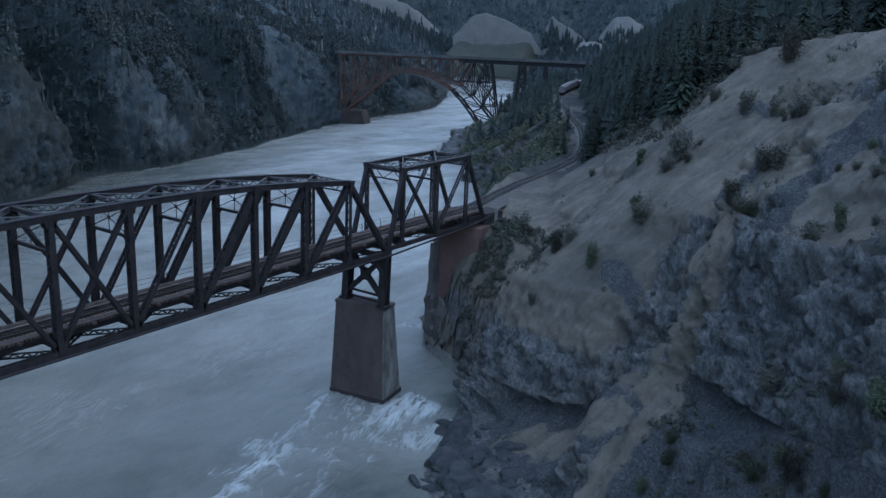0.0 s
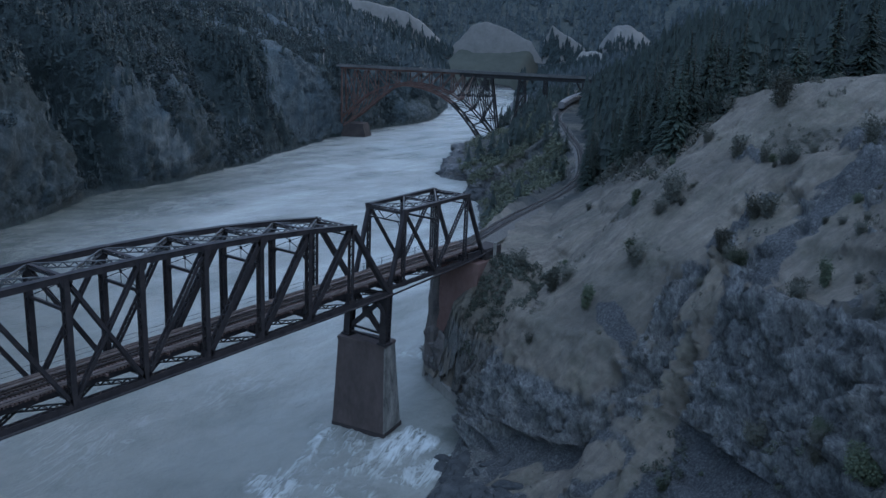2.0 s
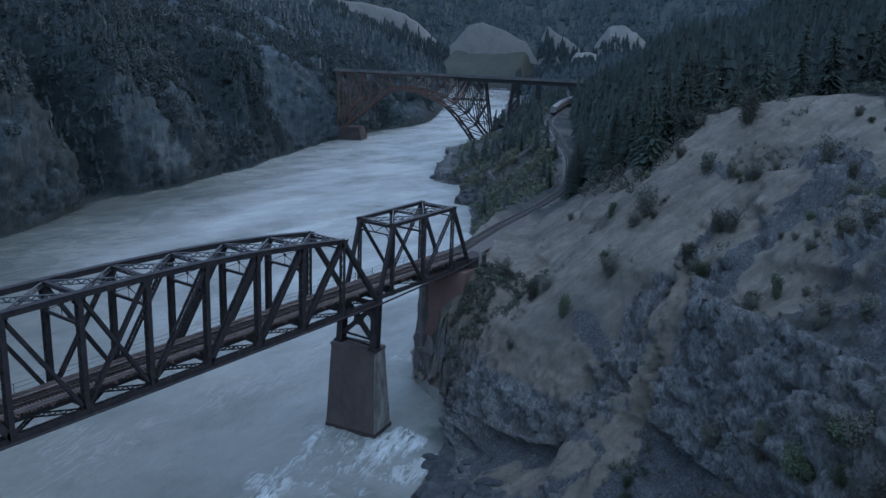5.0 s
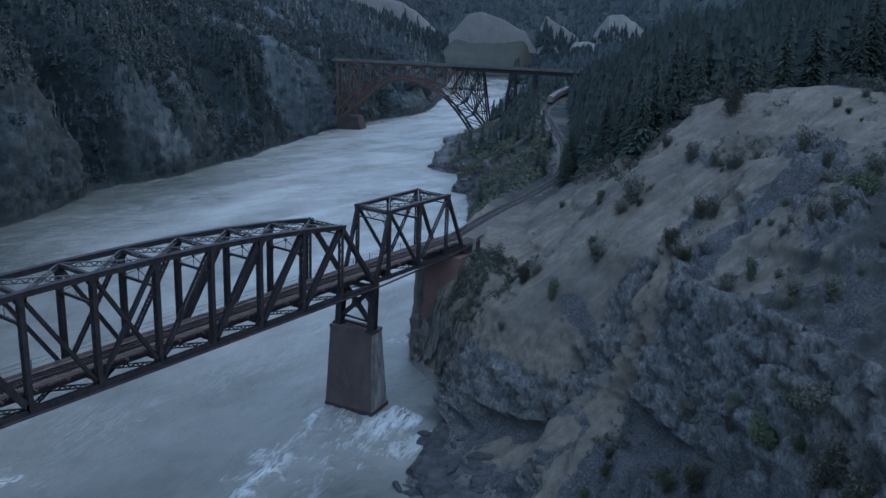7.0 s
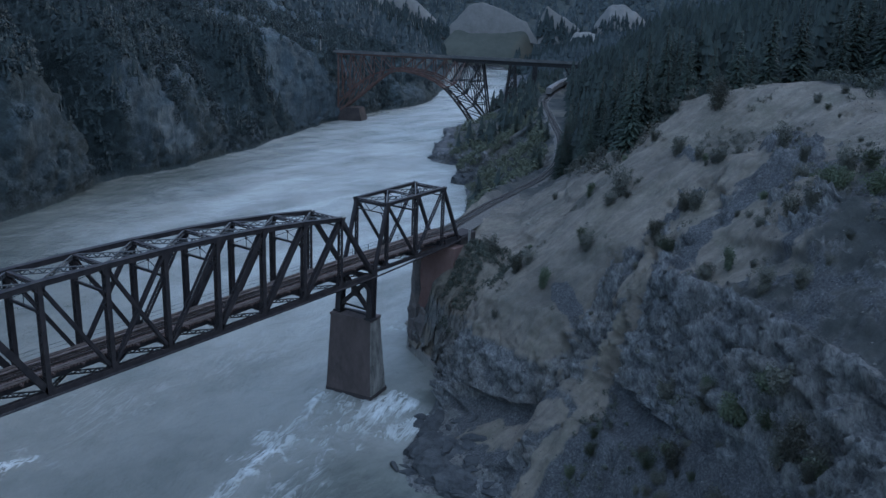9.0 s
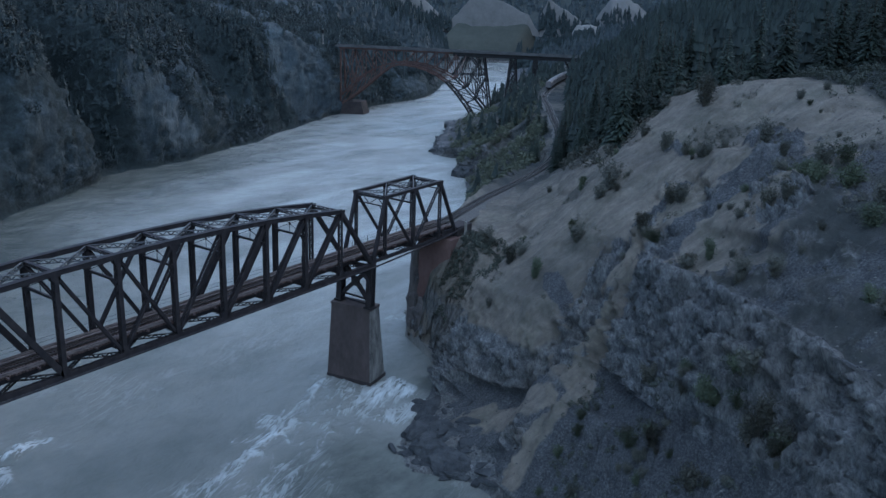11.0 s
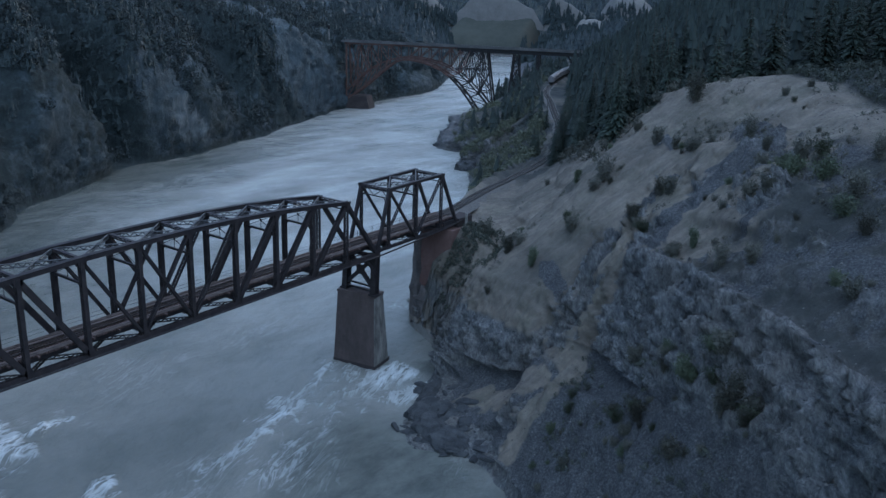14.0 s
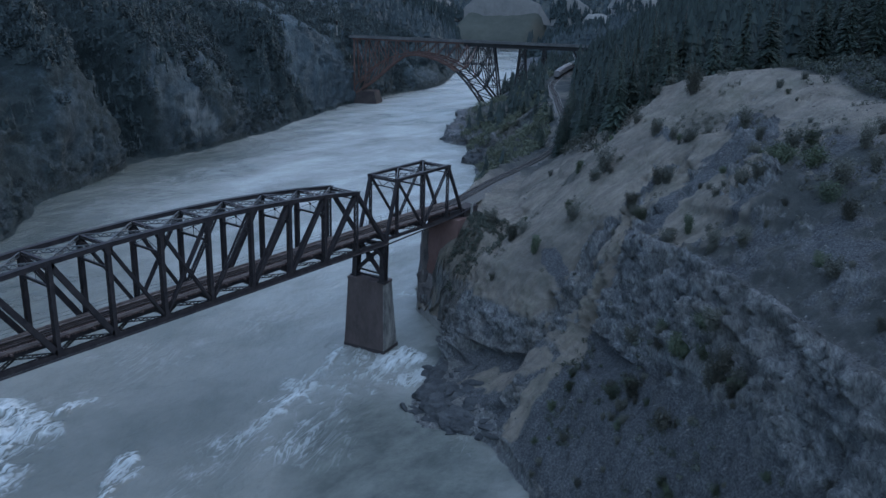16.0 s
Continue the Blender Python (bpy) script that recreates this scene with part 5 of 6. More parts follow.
N = 14
ups = [5.5 + (92.5 - 5.5) * j / N for j in range(N + 1)]
lows = [5.5 + (85.3 - 5.5) * j / N for j in range(N + 1)]
for y in (-1, 1):
    for j in range(N):
        a, b, e, f = ups[j], ups[j + 1], lows[j], lows[j + 1]
        m = tone(a)
        part("arch_rib", bar((a, arch_up(a)), (b, arch_up(b)), 0.75, y), m, far)
        part("arch_rib", bar((e, arch_low(e)), (f, arch_low(f)), 1.0, y), m, far)
        part("rib_lacing", bar((e, arch_low(e)), (b, arch_up(b)), 0.4, y), m, far)
        part("rib_lacing", bar((f, arch_low(f)), (b, arch_up(b)), 0.4, y), m, far)
        if arch_up(b) < DZ - 3.4 and j < N - 1:
            part("spandrel_post", bar((b, arch_up(b)), (min(b, 89), DZ - 1.5), 0.5, y), m, far)
            a2 = ups[j] if b < 42 else ups[min(j + 2, N)]
            part("spandrel_diagonal", bar((b, arch_up(b)), (min(a2, 89), DZ - 1.6), 0.45, y), m, far)
            if b > 62 or b < 18:
                part("spandrel_diagonal", bar((a2, arch_up(a2)), (b, DZ - 1.6), 0.4, y), m, far)
    # the end post of the arch with its panels of bracing
    part("end_post", bar((95.0, 5.0), (90.0, DZ - 2.6), 0.95, y), M_DARKSTEEL, far)
    for z, left_u in ((26.8, 70.5), (14.0, 85.2)):
        part("strut", bar((left_u, z), (90 + (DZ - 2.6 - z) / 31.9 * 5, z), 0.5, y), M_DARKSTEEL, far)
    for p, q in (((80.5, 19), (88, 36)), ((85.5, 13.5), (92, 26.8)), ((93, 6), (86, 14)), ((94, 14), (83.5, 26.8)), ((92, 26.8), (82, 36.5)), ((76, 22.5), (80, 36.5)), ((72, 25.6), (78, 36.5))):
        part("tower_brace", bar(p, q, 0.55, y), M_DARKSTEEL, far)
    part("end_post", bar((5.0, 6), (4.2, DZ - 1.5), 0.9, y), M_RUST, far)
for j in range(N):
    e, f = lows[j], lows[j + 1]
    ze, zf = arch_low(e), arch_low(f)
    part("cross_brace", Shape().beam((e, side_y(ze, -1), ze), (f, side_y(zf, 1), zf), 0.4, 0.4).beam((e, side_y(ze, 1), ze), (f, side_y(zf, -1), zf), 0.4, 0.4), tone(e), far)


def trestle(u0, u1, base, spread, levels=3):
    """A braced steel tower: two bents of two legs that splay towards the ground."""
    for u, s in ((u0, -spread), (u1, spread)):
        for y, o in ((-HWID, -1.6), (HWID, 1.6)):
            part("tower_leg", Shape().beam((u + s, y + o, base), (u, y, DZ - 2.4), 0.85, 0.85, (0, 1, 0)), M_DARKSTEEL, far)
    for k in range(levels):
        a, b = k / levels, (k + 1) / levels
        za, zb2 = base + (DZ - 2.4 - base) * a, base + (DZ - 2.4 - base) * b
        la, ra = u0 - spread * (1 - a), u1 + spread * (1 - a)
        lb, rb = u0 - spread * (1 - b), u1 + spread * (1 - b)
        for y, o in ((-HWID, -1.6), (HWID, 1.6)):
            ya, yb = y + o * (1 - a), y + o * (1 - b)
            part("tower_brace", Shape().beam((la, ya, za), (rb, yb, zb2), 0.4, 0.4, (0, 1, 0)).beam((ra, ya, za), (lb, yb, zb2), 0.4, 0.4, (0, 1, 0)).beam((la, ya, za), (ra, ya, za), 0.4, 0.4, (0, 1, 0)), M_DARKSTEEL, far)
        for u, s in ((u1, spread), (u0, -spread)):
            part("bent_brace", Shape().beam((u + s * (1 - a), -HWID - 1.6 * (1 - a), za), (u + s * (1 - b), HWID + 1.6 * (1 - b), zb2), 0.4, 0.4), M_DARKSTEEL, far)


trestle(105.4, 108.2, 14.0, 1.6)
trestle(119.0, 120.4, 20.0, 0.3)
trestle(140.0, 141.4, 26.0, 0.2, 1)
for y in (-HWID, HWID):
    part("knee_brace", Shape().beam((136.5, y, DZ - 2.5), (140.2, y, 31), 0.5, 0.5, (0, 1, 0)).beam((145, y, DZ - 2.5), (141.2, y, 31), 0.5, 0.5, (0, 1, 0)), M_DARKSTEEL, far)
far_pier = thing("arch_pier", "reddish masonry arch pier at the foot of the far bridge", "bridge pier")
far_pier.matrix_basis = FAR
masonry_prism("stone_course", [(-2, -7), (20.5, -7), (20.5, 7), (-2, 7)], [(0, -5.5), (17.5, -5.5), (17.5, 6), (0, 6)], -3, 7.5, 2.2, M_PIERDARK, far_pier)
foot_pier = thing("arch_pier", "grey masonry footing under the arch bridge on the wooded bank", "bridge pier")
foot_pier.matrix_basis = FAR
masonry_prism("stone_course", [(82, -8), (98, -8), (98, 8), (82, 8)], [(83, -7), (97, -7), (97, 7), (83, 7)], -2, 2.6, 2.0, M_CONC, foot_pier)
mast = thing("signal_mast", "pale signal mast beside the far bridge end", "signal mast")
mz = drop(-262, 268)[0]
part("pole", Shape().tube([(-262, 268, min(mz, 37.5) - 1), (-262, 268, 49)], [0.35, 0.25], 8), M_CONC, mast)
part("head", Shape().box((-262.6, 267.6, 46.2), (-261.4, 268.4, 48.4)), M_DARKSTEEL, mast)

# rock that the abutment is built into
def crag(name, label, x, y, z0, sx, sy, sz, seed, sub=5, material=None):
    bm = bmesh.new()
    bmesh.ops.create_icosphere(bm, subdivisions=sub, radius=1.0)
    p = np.array([v.co[:] for v in bm.verts])
    f = [[v.index for v in q.verts] for q in bm.faces]
    bm.free()
    q = p * np.array([sx, sy, sz])
    k = 0.34 * fbm(q / (4.0 if sub > 4 else 6.0) + seed, 4, 0.6, True) + 0.12 * np.round(2.5 * fbm(q / 1.6 + seed * 3, 3)) / 2.5
    q = q * (1 + 0.55 * k)[:, None] + np.array([x, y, z0])
    return tagged(part(name, Shape().add(q.tolist(), f), material or M_GROUNDROCK), label, "rock outcrop")


crag("rock_outcrop", "dark jagged rock beside the abutment above the water", -7.2, 24.6, 5.5, 1.6, 3.0, 14.0, 3.0)
crag("rock_outcrop", "low dark rock spit reaching into the river", -127, 207, 0.0, 8, 5, 3.0, 33.0, 4, M_ROCK)
crag("rock_outcrop", "dark rock step on the wooded shore", -143, 238, 0.0, 5, 9, 6.0, 39.0, 4, M_ROCK)
crag("rock_outcrop", "dark rock at the foot of the wooded bank", -93, 172, 0.0, 5, 6, 4.0, 45.0, 4, M_ROCK)
for x, y, sx, sy, sz, seed in ((18.4, -8.0, 2.6, 3.8, 1.9, 51.0), (22.8, -11.8, 3.9, 2.8, 2.1, 57.0), (27.5, -13.5, 4.4, 2.8, 2.0, 63.0), (15.2, -1.6, 1.6, 4.0, 2.0, 69.0), (23.5, -8.0, 4.0, 3.0, 3.0, 75.0)):
    crag("rock_outcrop", "jagged dark bedrock ledge at the river's edge", x, y, 0.2, sx, sy, sz, seed, 5, M_ROCK)
crag("rock_outcrop", "brown jagged rock under the red abutment", -3.0, 22.4, 5.0, 4.6, 1.8, 4.6, 8.0)
crag("rock_outcrop", "dark rock buttress between abutment and cliff", 6.0, 20.4, 2.0, 4.0, 3.4, 7.0, 14.0)


# ---- far bluffs of pale sand: spurs that fall to the valley floor ----
BLUFF_TREES = []


def spur(name, crest, fall, foot, label, seed, material=None, wooded=2.0):
    """A bare spur: its crest line, with faces falling away to both sides."""
    pts = np.array(crest, float)
    s = np.linspace(0, len(pts) - 1, 16 * (len(pts) - 1) + 1)
    line = np.stack([np.interp(s, np.arange(len(pts)), pts[:, k]) for k in range(3)], 1)
    for _ in range(6):
        line[1:-1] = line[1:-1] * 0.5 + (line[:-2] + line[2:]) * 0.25
    d = np.gradient(line[:, :2], axis=0)
    d /= np.linalg.norm(d, axis=1, keepdims=True)
    across_ = np.stack([d[:, 1], -d[:, 0]], 1)
    u = np.linspace(-1, 1, 41)
    reach = (line[:, 2] - foot) / fall
    x = line[:, None, 0] + across_[:, None, 0] * u * reach[:, None]
    y = line[:, None, 1] + across_[:, None, 1] * u * reach[:, None]
    z = line[:, None, 2] - np.abs(u) ** 1.15 * (line[:, None, 2] - foot)
    p = np.stack([x, y, z], -1).reshape(-1, 3)
    p[:, 2] += fbm(p / np.array([9, 9, 60]) + seed, 3) * 1.3 - 0.6
    pick = random.Random(seed)
    for k, one in enumerate(p.tolist()):
        if abs(u[k % 41]) > wooded + 0.12 * math.sin(k // 41 * 0.45 + seed) and pick.random() < 0.16:
            BLUFF_TREES.append(tuple(one))
    return tagged(sheet(name, p, grid_faces(*x.shape), material or M_SAND), label, "bluff", kind="structure")


spur("backdrop_bluff_1", [(-640, 622, 96), (-574, 673, 91), (-549, 694, 85), (-533, 706, 79), (-519, 716, 67), (-508, 724, 56), (-497, 732, 42), (-488, 738, 34)], 2.0, 32, "pale bare sand spur running down from dark forest", 2, None, 0.5)
spur("backdrop_bluff_2", [(-502, 729, 30), (-497, 732, 39), (-486, 739, 53), (-474, 747, 69), (-462, 755, 73), (-445, 765, 69), (-427, 776, 60), (-416, 783, 53), (-408, 787, 41), (-402, 791, 32)], 3.0, 30, "rounded pale sand bluff above a green terrace", 9)
spur("backdrop_bluff_3", [(-388, 763, 56), (-381, 767, 72), (-374, 771, 67), (-359, 779, 59), (-347, 785, 48), (-340, 790, 34)], 2.5, 30, "pale sand spur among far trees", 17, None, 0.42)
spur("backdrop_bluff_4", [(-324, 706, 30), (-316, 711, 46), (-304, 717, 48), (-296, 720, 47), (-290, 723, 30)], 1.5, 22, "small pale gravel cut among far trees", 25, M_CONC, 0.75)
spur("backdrop_bluff_5", [(-404, 945, 50), (-388, 953, 77), (-374, 959, 79), (-357, 966, 71), (-344, 971, 59), (-336, 975, 44)], 0.9, 40, "pale bare sand patch high on the far slope", 31, None, 0.6)
field_x, field_y = np.meshgrid(np.linspace(-1.25, 1.25, 31), np.linspace(0, 1.2, 15))
fw = np.stack([-442 - 6 * field_y + 38 * field_x, 705 + 46 * field_y + 24 * field_x, 5 + 33.5 * field_y ** 0.7 - 34 * np.clip((np.abs(field_x) - 0.85) / 0.4, 0, 1) ** 2], -1).reshape(-1, 3)
fw[:, 2] += 1.5 * fbm(fw / 14 + 6, 3)
tagged(sheet("terrace_field", fw, grid_faces(*field_x.shape), M_FIELD), "dull green grass terrace below the sand bluffs", "field", kind="structure")


# ---- trees ----
def conifer_crown(height, radius, seed, whorls, arms, start=0.1):
    """Whorls of drooping, toothed branch sprays."""
    rnd = random.Random(seed)
    s = Shape()
    for w in range(whorls):
        f = start + (1 - start) * (w + rnd.uniform(-0.3, 0.3)) / whorls
        z = height * min(f, 0.985)
        reach = radius * (1 - f) ** 0.8 * rnd.uniform(0.72, 1.12) + 0.12
        n = max(4, arms - (w * 3) // whorls)
        for k in range(n):
            if rnd.random() < 0.08:
                continue
            a = 2 * math.pi * (k + rnd.uniform(-0.35, 0.35)) / n + w * 1.3
            r = reach * rnd.uniform(0.65, 1.15)
            lift, droop = r * rnd.uniform(0.05, 0.3), r * rnd.uniform(0.25, 0.6)
            ca, sa = math.cos(a), math.sin(a)
            wd = r * rnd.uniform(0.17, 0.3)
            row = []
            for t in (0.05, 0.4, 0.75, 1.0):
                d = r * t
                zz = z + lift * t - droop * t * t
                half = wd * (0.5 + 0.9 * t) * (1 - t * 0.85)
                row.append((d, zz, half))
            base = len(s.v)
            for d, zz, half in row:
                s.v.append((ca * d - sa * half, sa * d + ca * half, zz - half * 0.45))
                s.v.append((ca * d, sa * d, zz))
                s.v.append((ca * d + sa * half, sa * d - ca * half, zz - half * 0.45))
            for i in range(3):
                q = base + 3 * i
                s.f += [(q, q + 1, q + 4, q + 3), (q + 1, q + 2, q + 5, q + 4)]
            for i in (1, 2):
                d, zz, half = row[i]
                for g in (-1, 1):
                    b2 = len(s.v)
                    tipd = d + r * 0.22
                    s.v += [(ca * d * 0.9, sa * d * 0.9, zz), (ca * (d * 1.1), sa * (d * 1.1), zz - 0.03),
                            (ca * tipd - g * sa * half * 1.7, sa * tipd + g * ca * half * 1.7, zz - half * 0.9)]
                    s.f.append((b2, b2 + 1, b2 + 2))
    return s


def conifer(height, radius, seed, needles, label):
    top = thing("conifer", label, "conifer tree", "conifers on the hillside")
    part("trunk", Shape().tube([(0, 0, -1), (0.05, 0, height * 0.4), (0, 0.03, height * 0.97)], [height * 0.016, height * 0.011, 0.03], 7), M_BARK, top)
    part("crown", conifer_crown(height, radius * 0.92, seed, int(height * 2.1), 12), needles, top)
    return top


conifers = [conifer(h, r, i, m, lab) for i, (h, r, m, lab) in enumerate([
    (20, 3.9, M_NEEDLE, "tall dark green conifer on the hillside"), (17, 3.6, M_NEEDLE, "dark green conifer with drooping branches"),
    (19, 4.4, M_NEEDLE_PALE, "full blue-green conifer at the wood's edge"), (14, 3.0, M_NEEDLE, "young slender dark conifer"), (22, 3.7, M_NEEDLE, "tall narrow dark conifer")])]


rnd = random.Random(21)
used = set()


def plant(proto_list, k, x, y, scale, turn):
    """The first use of a kind moves the built one, later uses copy it."""
    proto = proto_list[k]
    z = drop(x, y)[0]
    if (id(proto_list), k) not in used:
        used.add((id(proto_list), k))
        ob = proto
        ob.matrix_basis = pose(x, y, z - 0.3, 0, 0, turn)
    else:
        ob = copy_thing(proto, pose(x, y, z - 0.3, 0, 0, turn))
    ob.scale = (scale, scale, scale)
    return ob


def edge_y(x):
    """The lower edge of the wood on the hillside."""
    return float(np.interp(x, [-14, -4, 6, 16, 22, 30, 36, 44, 52, 62, 80, 110], [108, 88, 68, 58, 52.5, 56, 59, 62, 66, 71, 66, 55]))


spots = []


def free(x, y, gap):
    if any((x - a) ** 2 + (y - b) ** 2 < gap * gap for a, b in spots):
        return False
    spots.append((x, y))
    return True


free(22.5, 51.5, 3)
plant(conifers, 2, 22.5, 51.5, 0.95, 20)
for x, y, k, s in ((-12.2, 91, 3, 1.0), (-13.6, 96, 1, 0.95), (-15.6, 101, 1, 1.0), (-17.6, 106, 0, 0.9), (-20.0, 111.5, 3, 1.1), (-22.8, 117, 1, 1.0), (-9.5, 87, 3, 0.9), (-25.8, 123, 0, 0.9), (-29, 131, 4, 0.9), (-11.0, 93.5, 1, 0.8), (-14.5, 104, 4, 0.8), (-9.0, 97, 4, 0.75), (-12.5, 109, 0, 0.85),
                   (-37, 152, 1, 0.9), (-25, 104, 3, 0.7), (-29, 112, 3, 0.6), (-36, 122, 1, 0.6), (-47, 150, 3, 0.7), (-55, 160, 1, 0.6), (-66, 172, 3, 0.8), (-82, 190, 1, 0.6), (-100, 215, 3, 0.8), (-90, 205, 0, 0.6), (-112, 228, 3, 0.7)):
    free(x, y, 1.5)
    plant(conifers, k, x, y, s, x * 50)
for _ in range(2600):
    x = rnd.uniform(-14, 105)
    y = edge_y(x) + abs(rnd.gauss(0, 14)) + 0.8
    if len(spots) < 170 and free(x, y, 3.3 if x < 40 else 4.2):
        plant(conifers, rnd.choice((0, 0, 0, 1, 1, 1, 3, 3, 4, 4, 4, 2)), x, y, rnd.uniform(0.62, 1.08), rnd.uniform(0, 360))


def woods(name, label, places, mat_, seed, tall=(8, 15), wide=(0.16, 0.24), fine_tiers=False):
    """Many small conifers joined into one mesh, tier by tier."""
    r = random.Random(seed)
    s = Shape()
    for x, y, z in places:
        h = r.uniform(*tall)
        rad = h * r.uniform(*wide)
        if r.random() < 0.16 and not fine_tiers:
            h, rad = h * 0.5, rad * 1.5
        tiers = 9 if fine_tiers else 6
        for t in range(tiers):
            f0, f1 = t / tiers, min(1.0, (t + 1.7) / tiers)
            rr0 = rad * (1 - f0) ** 0.85 * r.uniform(0.8, 1.15)
            n = 9 if fine_tiers else 7
            a0 = r.uniform(0, 6.28)
            k = len(s.v)
            for j in range(n):
                q = rr0 * (1.25 if j % 2 else 0.62) * r.uniform(0.65, 1.3)
                an = a0 + 6.283 * j / n
                s.v.append((x + math.cos(an) * q, y + math.sin(an) * q, z - 0.5 + h * (0.06 + 0.94 * f0) - q * 0.25))
            s.v.append((x + r.uniform(-.1, .1), y + r.uniform(-.1, .1), z - 0.5 + h * (0.06 + 0.94 * f1)))
            s.f.extend((k + j, k + (j + 1) % n, k + n) for j in range(n))
    return tagged(part(name, s, mat_), label, "forest", kind="stuff")


def scatter(seed, count, pick, keep):
    r = random.Random(seed)
    out = []
    for _ in range(count):
        x, y = pick(r)
        z, n = drop(x, y)
        if z > 0.6 and keep(x, y, z, n, r):
            out.append((x, y, z))
    return out


def patch(x, y, size, off=0.0):
    return noise.noise(Vector((x / size + off, y / size, off)))


BARE = [((-600, 655), (-497, 732), 20), ((-497, 732), (-406, 787), 24), ((-482, 695), (-402, 742), 27), ((-392, 760), (-340, 790), 14), ((-322, 707), (-292, 722), 10), ((-400, 947), (-338, 974), 22)]


def bare(x, y):
    """On a sand bluff or the terrace field."""
    for (ax, ay), (bx, by), w in BARE:
        t = min(1, max(0, ((x - ax) * (bx - ax) + (y - ay) * (by - ay)) / ((bx - ax) ** 2 + (by - ay) ** 2)))
        if math.hypot(x - ax - t * (bx - ax), y - ay - t * (by - ay)) < w:
            return True
    return False


# the steep wooded bank across the river
def left_pick(r):
    y = r.uniform(-130, 440)
    shore = np.interp(y, [-200, -90, -15, 16, 40, 60, 84, 122, 172, 216, 257, 325, 420, 655], [10, -70, -126, -158, -178, -191, -194, -199, -214, -233, -253, -262, -288, -440])
    return shore - r.uniform(2, 70) * r.uniform(0.3, 2.6), y + r.uniform(-10, 10)


def left_cover(x, y, z):
    """How wooded the far bank is: gullies full, spurs and faces bare."""
    y = y + 9 * patch(x, z * 2, 22, 4.0)
    z = z + 10 * patch(x, y, 18, 6.0)
    low = float(np.interp(y, [-40, 60, 68, 88, 96, 126, 140, 172, 182, 204, 210, 258, 266, 440], [0.08, 0.06, 0.95, 0.95, 0.06, 0.08, 0.3, 0.3, 0.95, 0.9, 0.04, 0.04, 0.3, 0.4]))
    edge = float(np.interp(y, [-40, 50, 66, 90, 126, 172, 210, 258, 440], [44, 42, 30, 33, 38, 58, 62, 52, 34]))
    return low if z < edge else 0.9


woods("left_bank_woods", "dark conifer forest on the steep far bank", scatter(
    3, 9000, left_pick, lambda x, y, z, n, r: r.random() < left_cover(x, y, z) and patch(x, y, 14, 3.3) > -0.45), M_WOODS, 5, (3, 7.5), (0.17, 0.26))
# woods behind the crest and along the line
woods("hillside_woods", "dark conifer forest climbing the hillside behind the slope", scatter(
    4, 12000, lambda r: (r.uniform(-60, 330), r.uniform(45, 420)),
    lambda x, y, z, n, r: y > edge_y(min(x, 110)) + 30 and x > -0.52 * y + 48 and n.z > 0.4), M_HILLWOODS, 6, (9, 21), (0.14, 0.21), True)
woods("line_side_woods", "dark conifers above the railway curve", scatter(
    14, 2600, lambda r: (r.uniform(-140, 10), r.uniform(95, 420)),
    lambda x, y, z, n, r: min(math.hypot(x - a, y - b) for a, b in LINE[::6]) > 6.5 and 27.0 < z < 75), M_HILLWOODS, 16, (8, 17), (0.16, 0.26), True)
def arch_foot(x, y, z):
    """The bare rock below the far bridge and out to the spit."""
    return (220 < y < 335 and z < 13) or (195 < y <= 220 and x < -122)


def far_bank_pick(r):
    i = r.randrange(60, len(LINE) - 1)
    a = -5 - 62 * r.random() ** 1.4
    return LINE[i, 0] + nrm[i, 0] * a, LINE[i, 1] + nrm[i, 1] * a


woods("bank_woods", "scattered dark conifers between the railway and the river", scatter(
    33, 1500, far_bank_pick, lambda x, y, z, n, r: 3 < z < 25 and not arch_foot(x, y, z) and r.random() < (0.1 if y < 150 else 0.2 if y < 215 else 0.5) and patch(x, y, 18, 7.0) > (0.1 if y < 200 else -0.2)), M_HILLWOODS, 34, (6, 13), (0.19, 0.27))
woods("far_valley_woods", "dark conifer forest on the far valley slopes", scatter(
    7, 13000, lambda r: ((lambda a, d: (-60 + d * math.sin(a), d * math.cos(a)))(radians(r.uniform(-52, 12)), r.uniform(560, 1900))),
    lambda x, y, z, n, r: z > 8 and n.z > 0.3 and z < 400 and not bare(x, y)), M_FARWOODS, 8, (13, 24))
foot_spots = [(x, y, 8) for x, y in ((-520, 574), (-508, 585), (-498, 593), (-488, 600), (-479, 608), (-470, 615), (-465, 619), (-512, 602), (-530, 588), (-545, 578), (-492, 622), (-558, 600), (-535, 615), (-515, 630))]
foot_spots += [(-443, 635, 3), (-434, 642, 3), (-426, 650, 4), (-417, 658, 4), (-455, 632, 4), (-350, 648, 2.5)] + [(x, y, 6) for x, y in ((-326, 649), (-314, 656), (-301, 662), (-309, 670), (-322, 664), (-290, 662), (-280, 655), (-268, 640))]
woods("bluff_foot_woods", "dark conifers below the far sand bluffs", scatter(
    27, 1500, lambda r: (lambda q: (q[0] + r.gauss(0, q[2]), q[1] + r.gauss(0, q[2])))(r.choice(foot_spots)),
    lambda x, y, z, n, r: z > 1.5), M_WOODS, 28, (17, 29))



woods("bluff_woods", "dark conifers growing on the feet of the sand spurs", BLUFF_TREES, M_WOODS, 52, (8, 15))


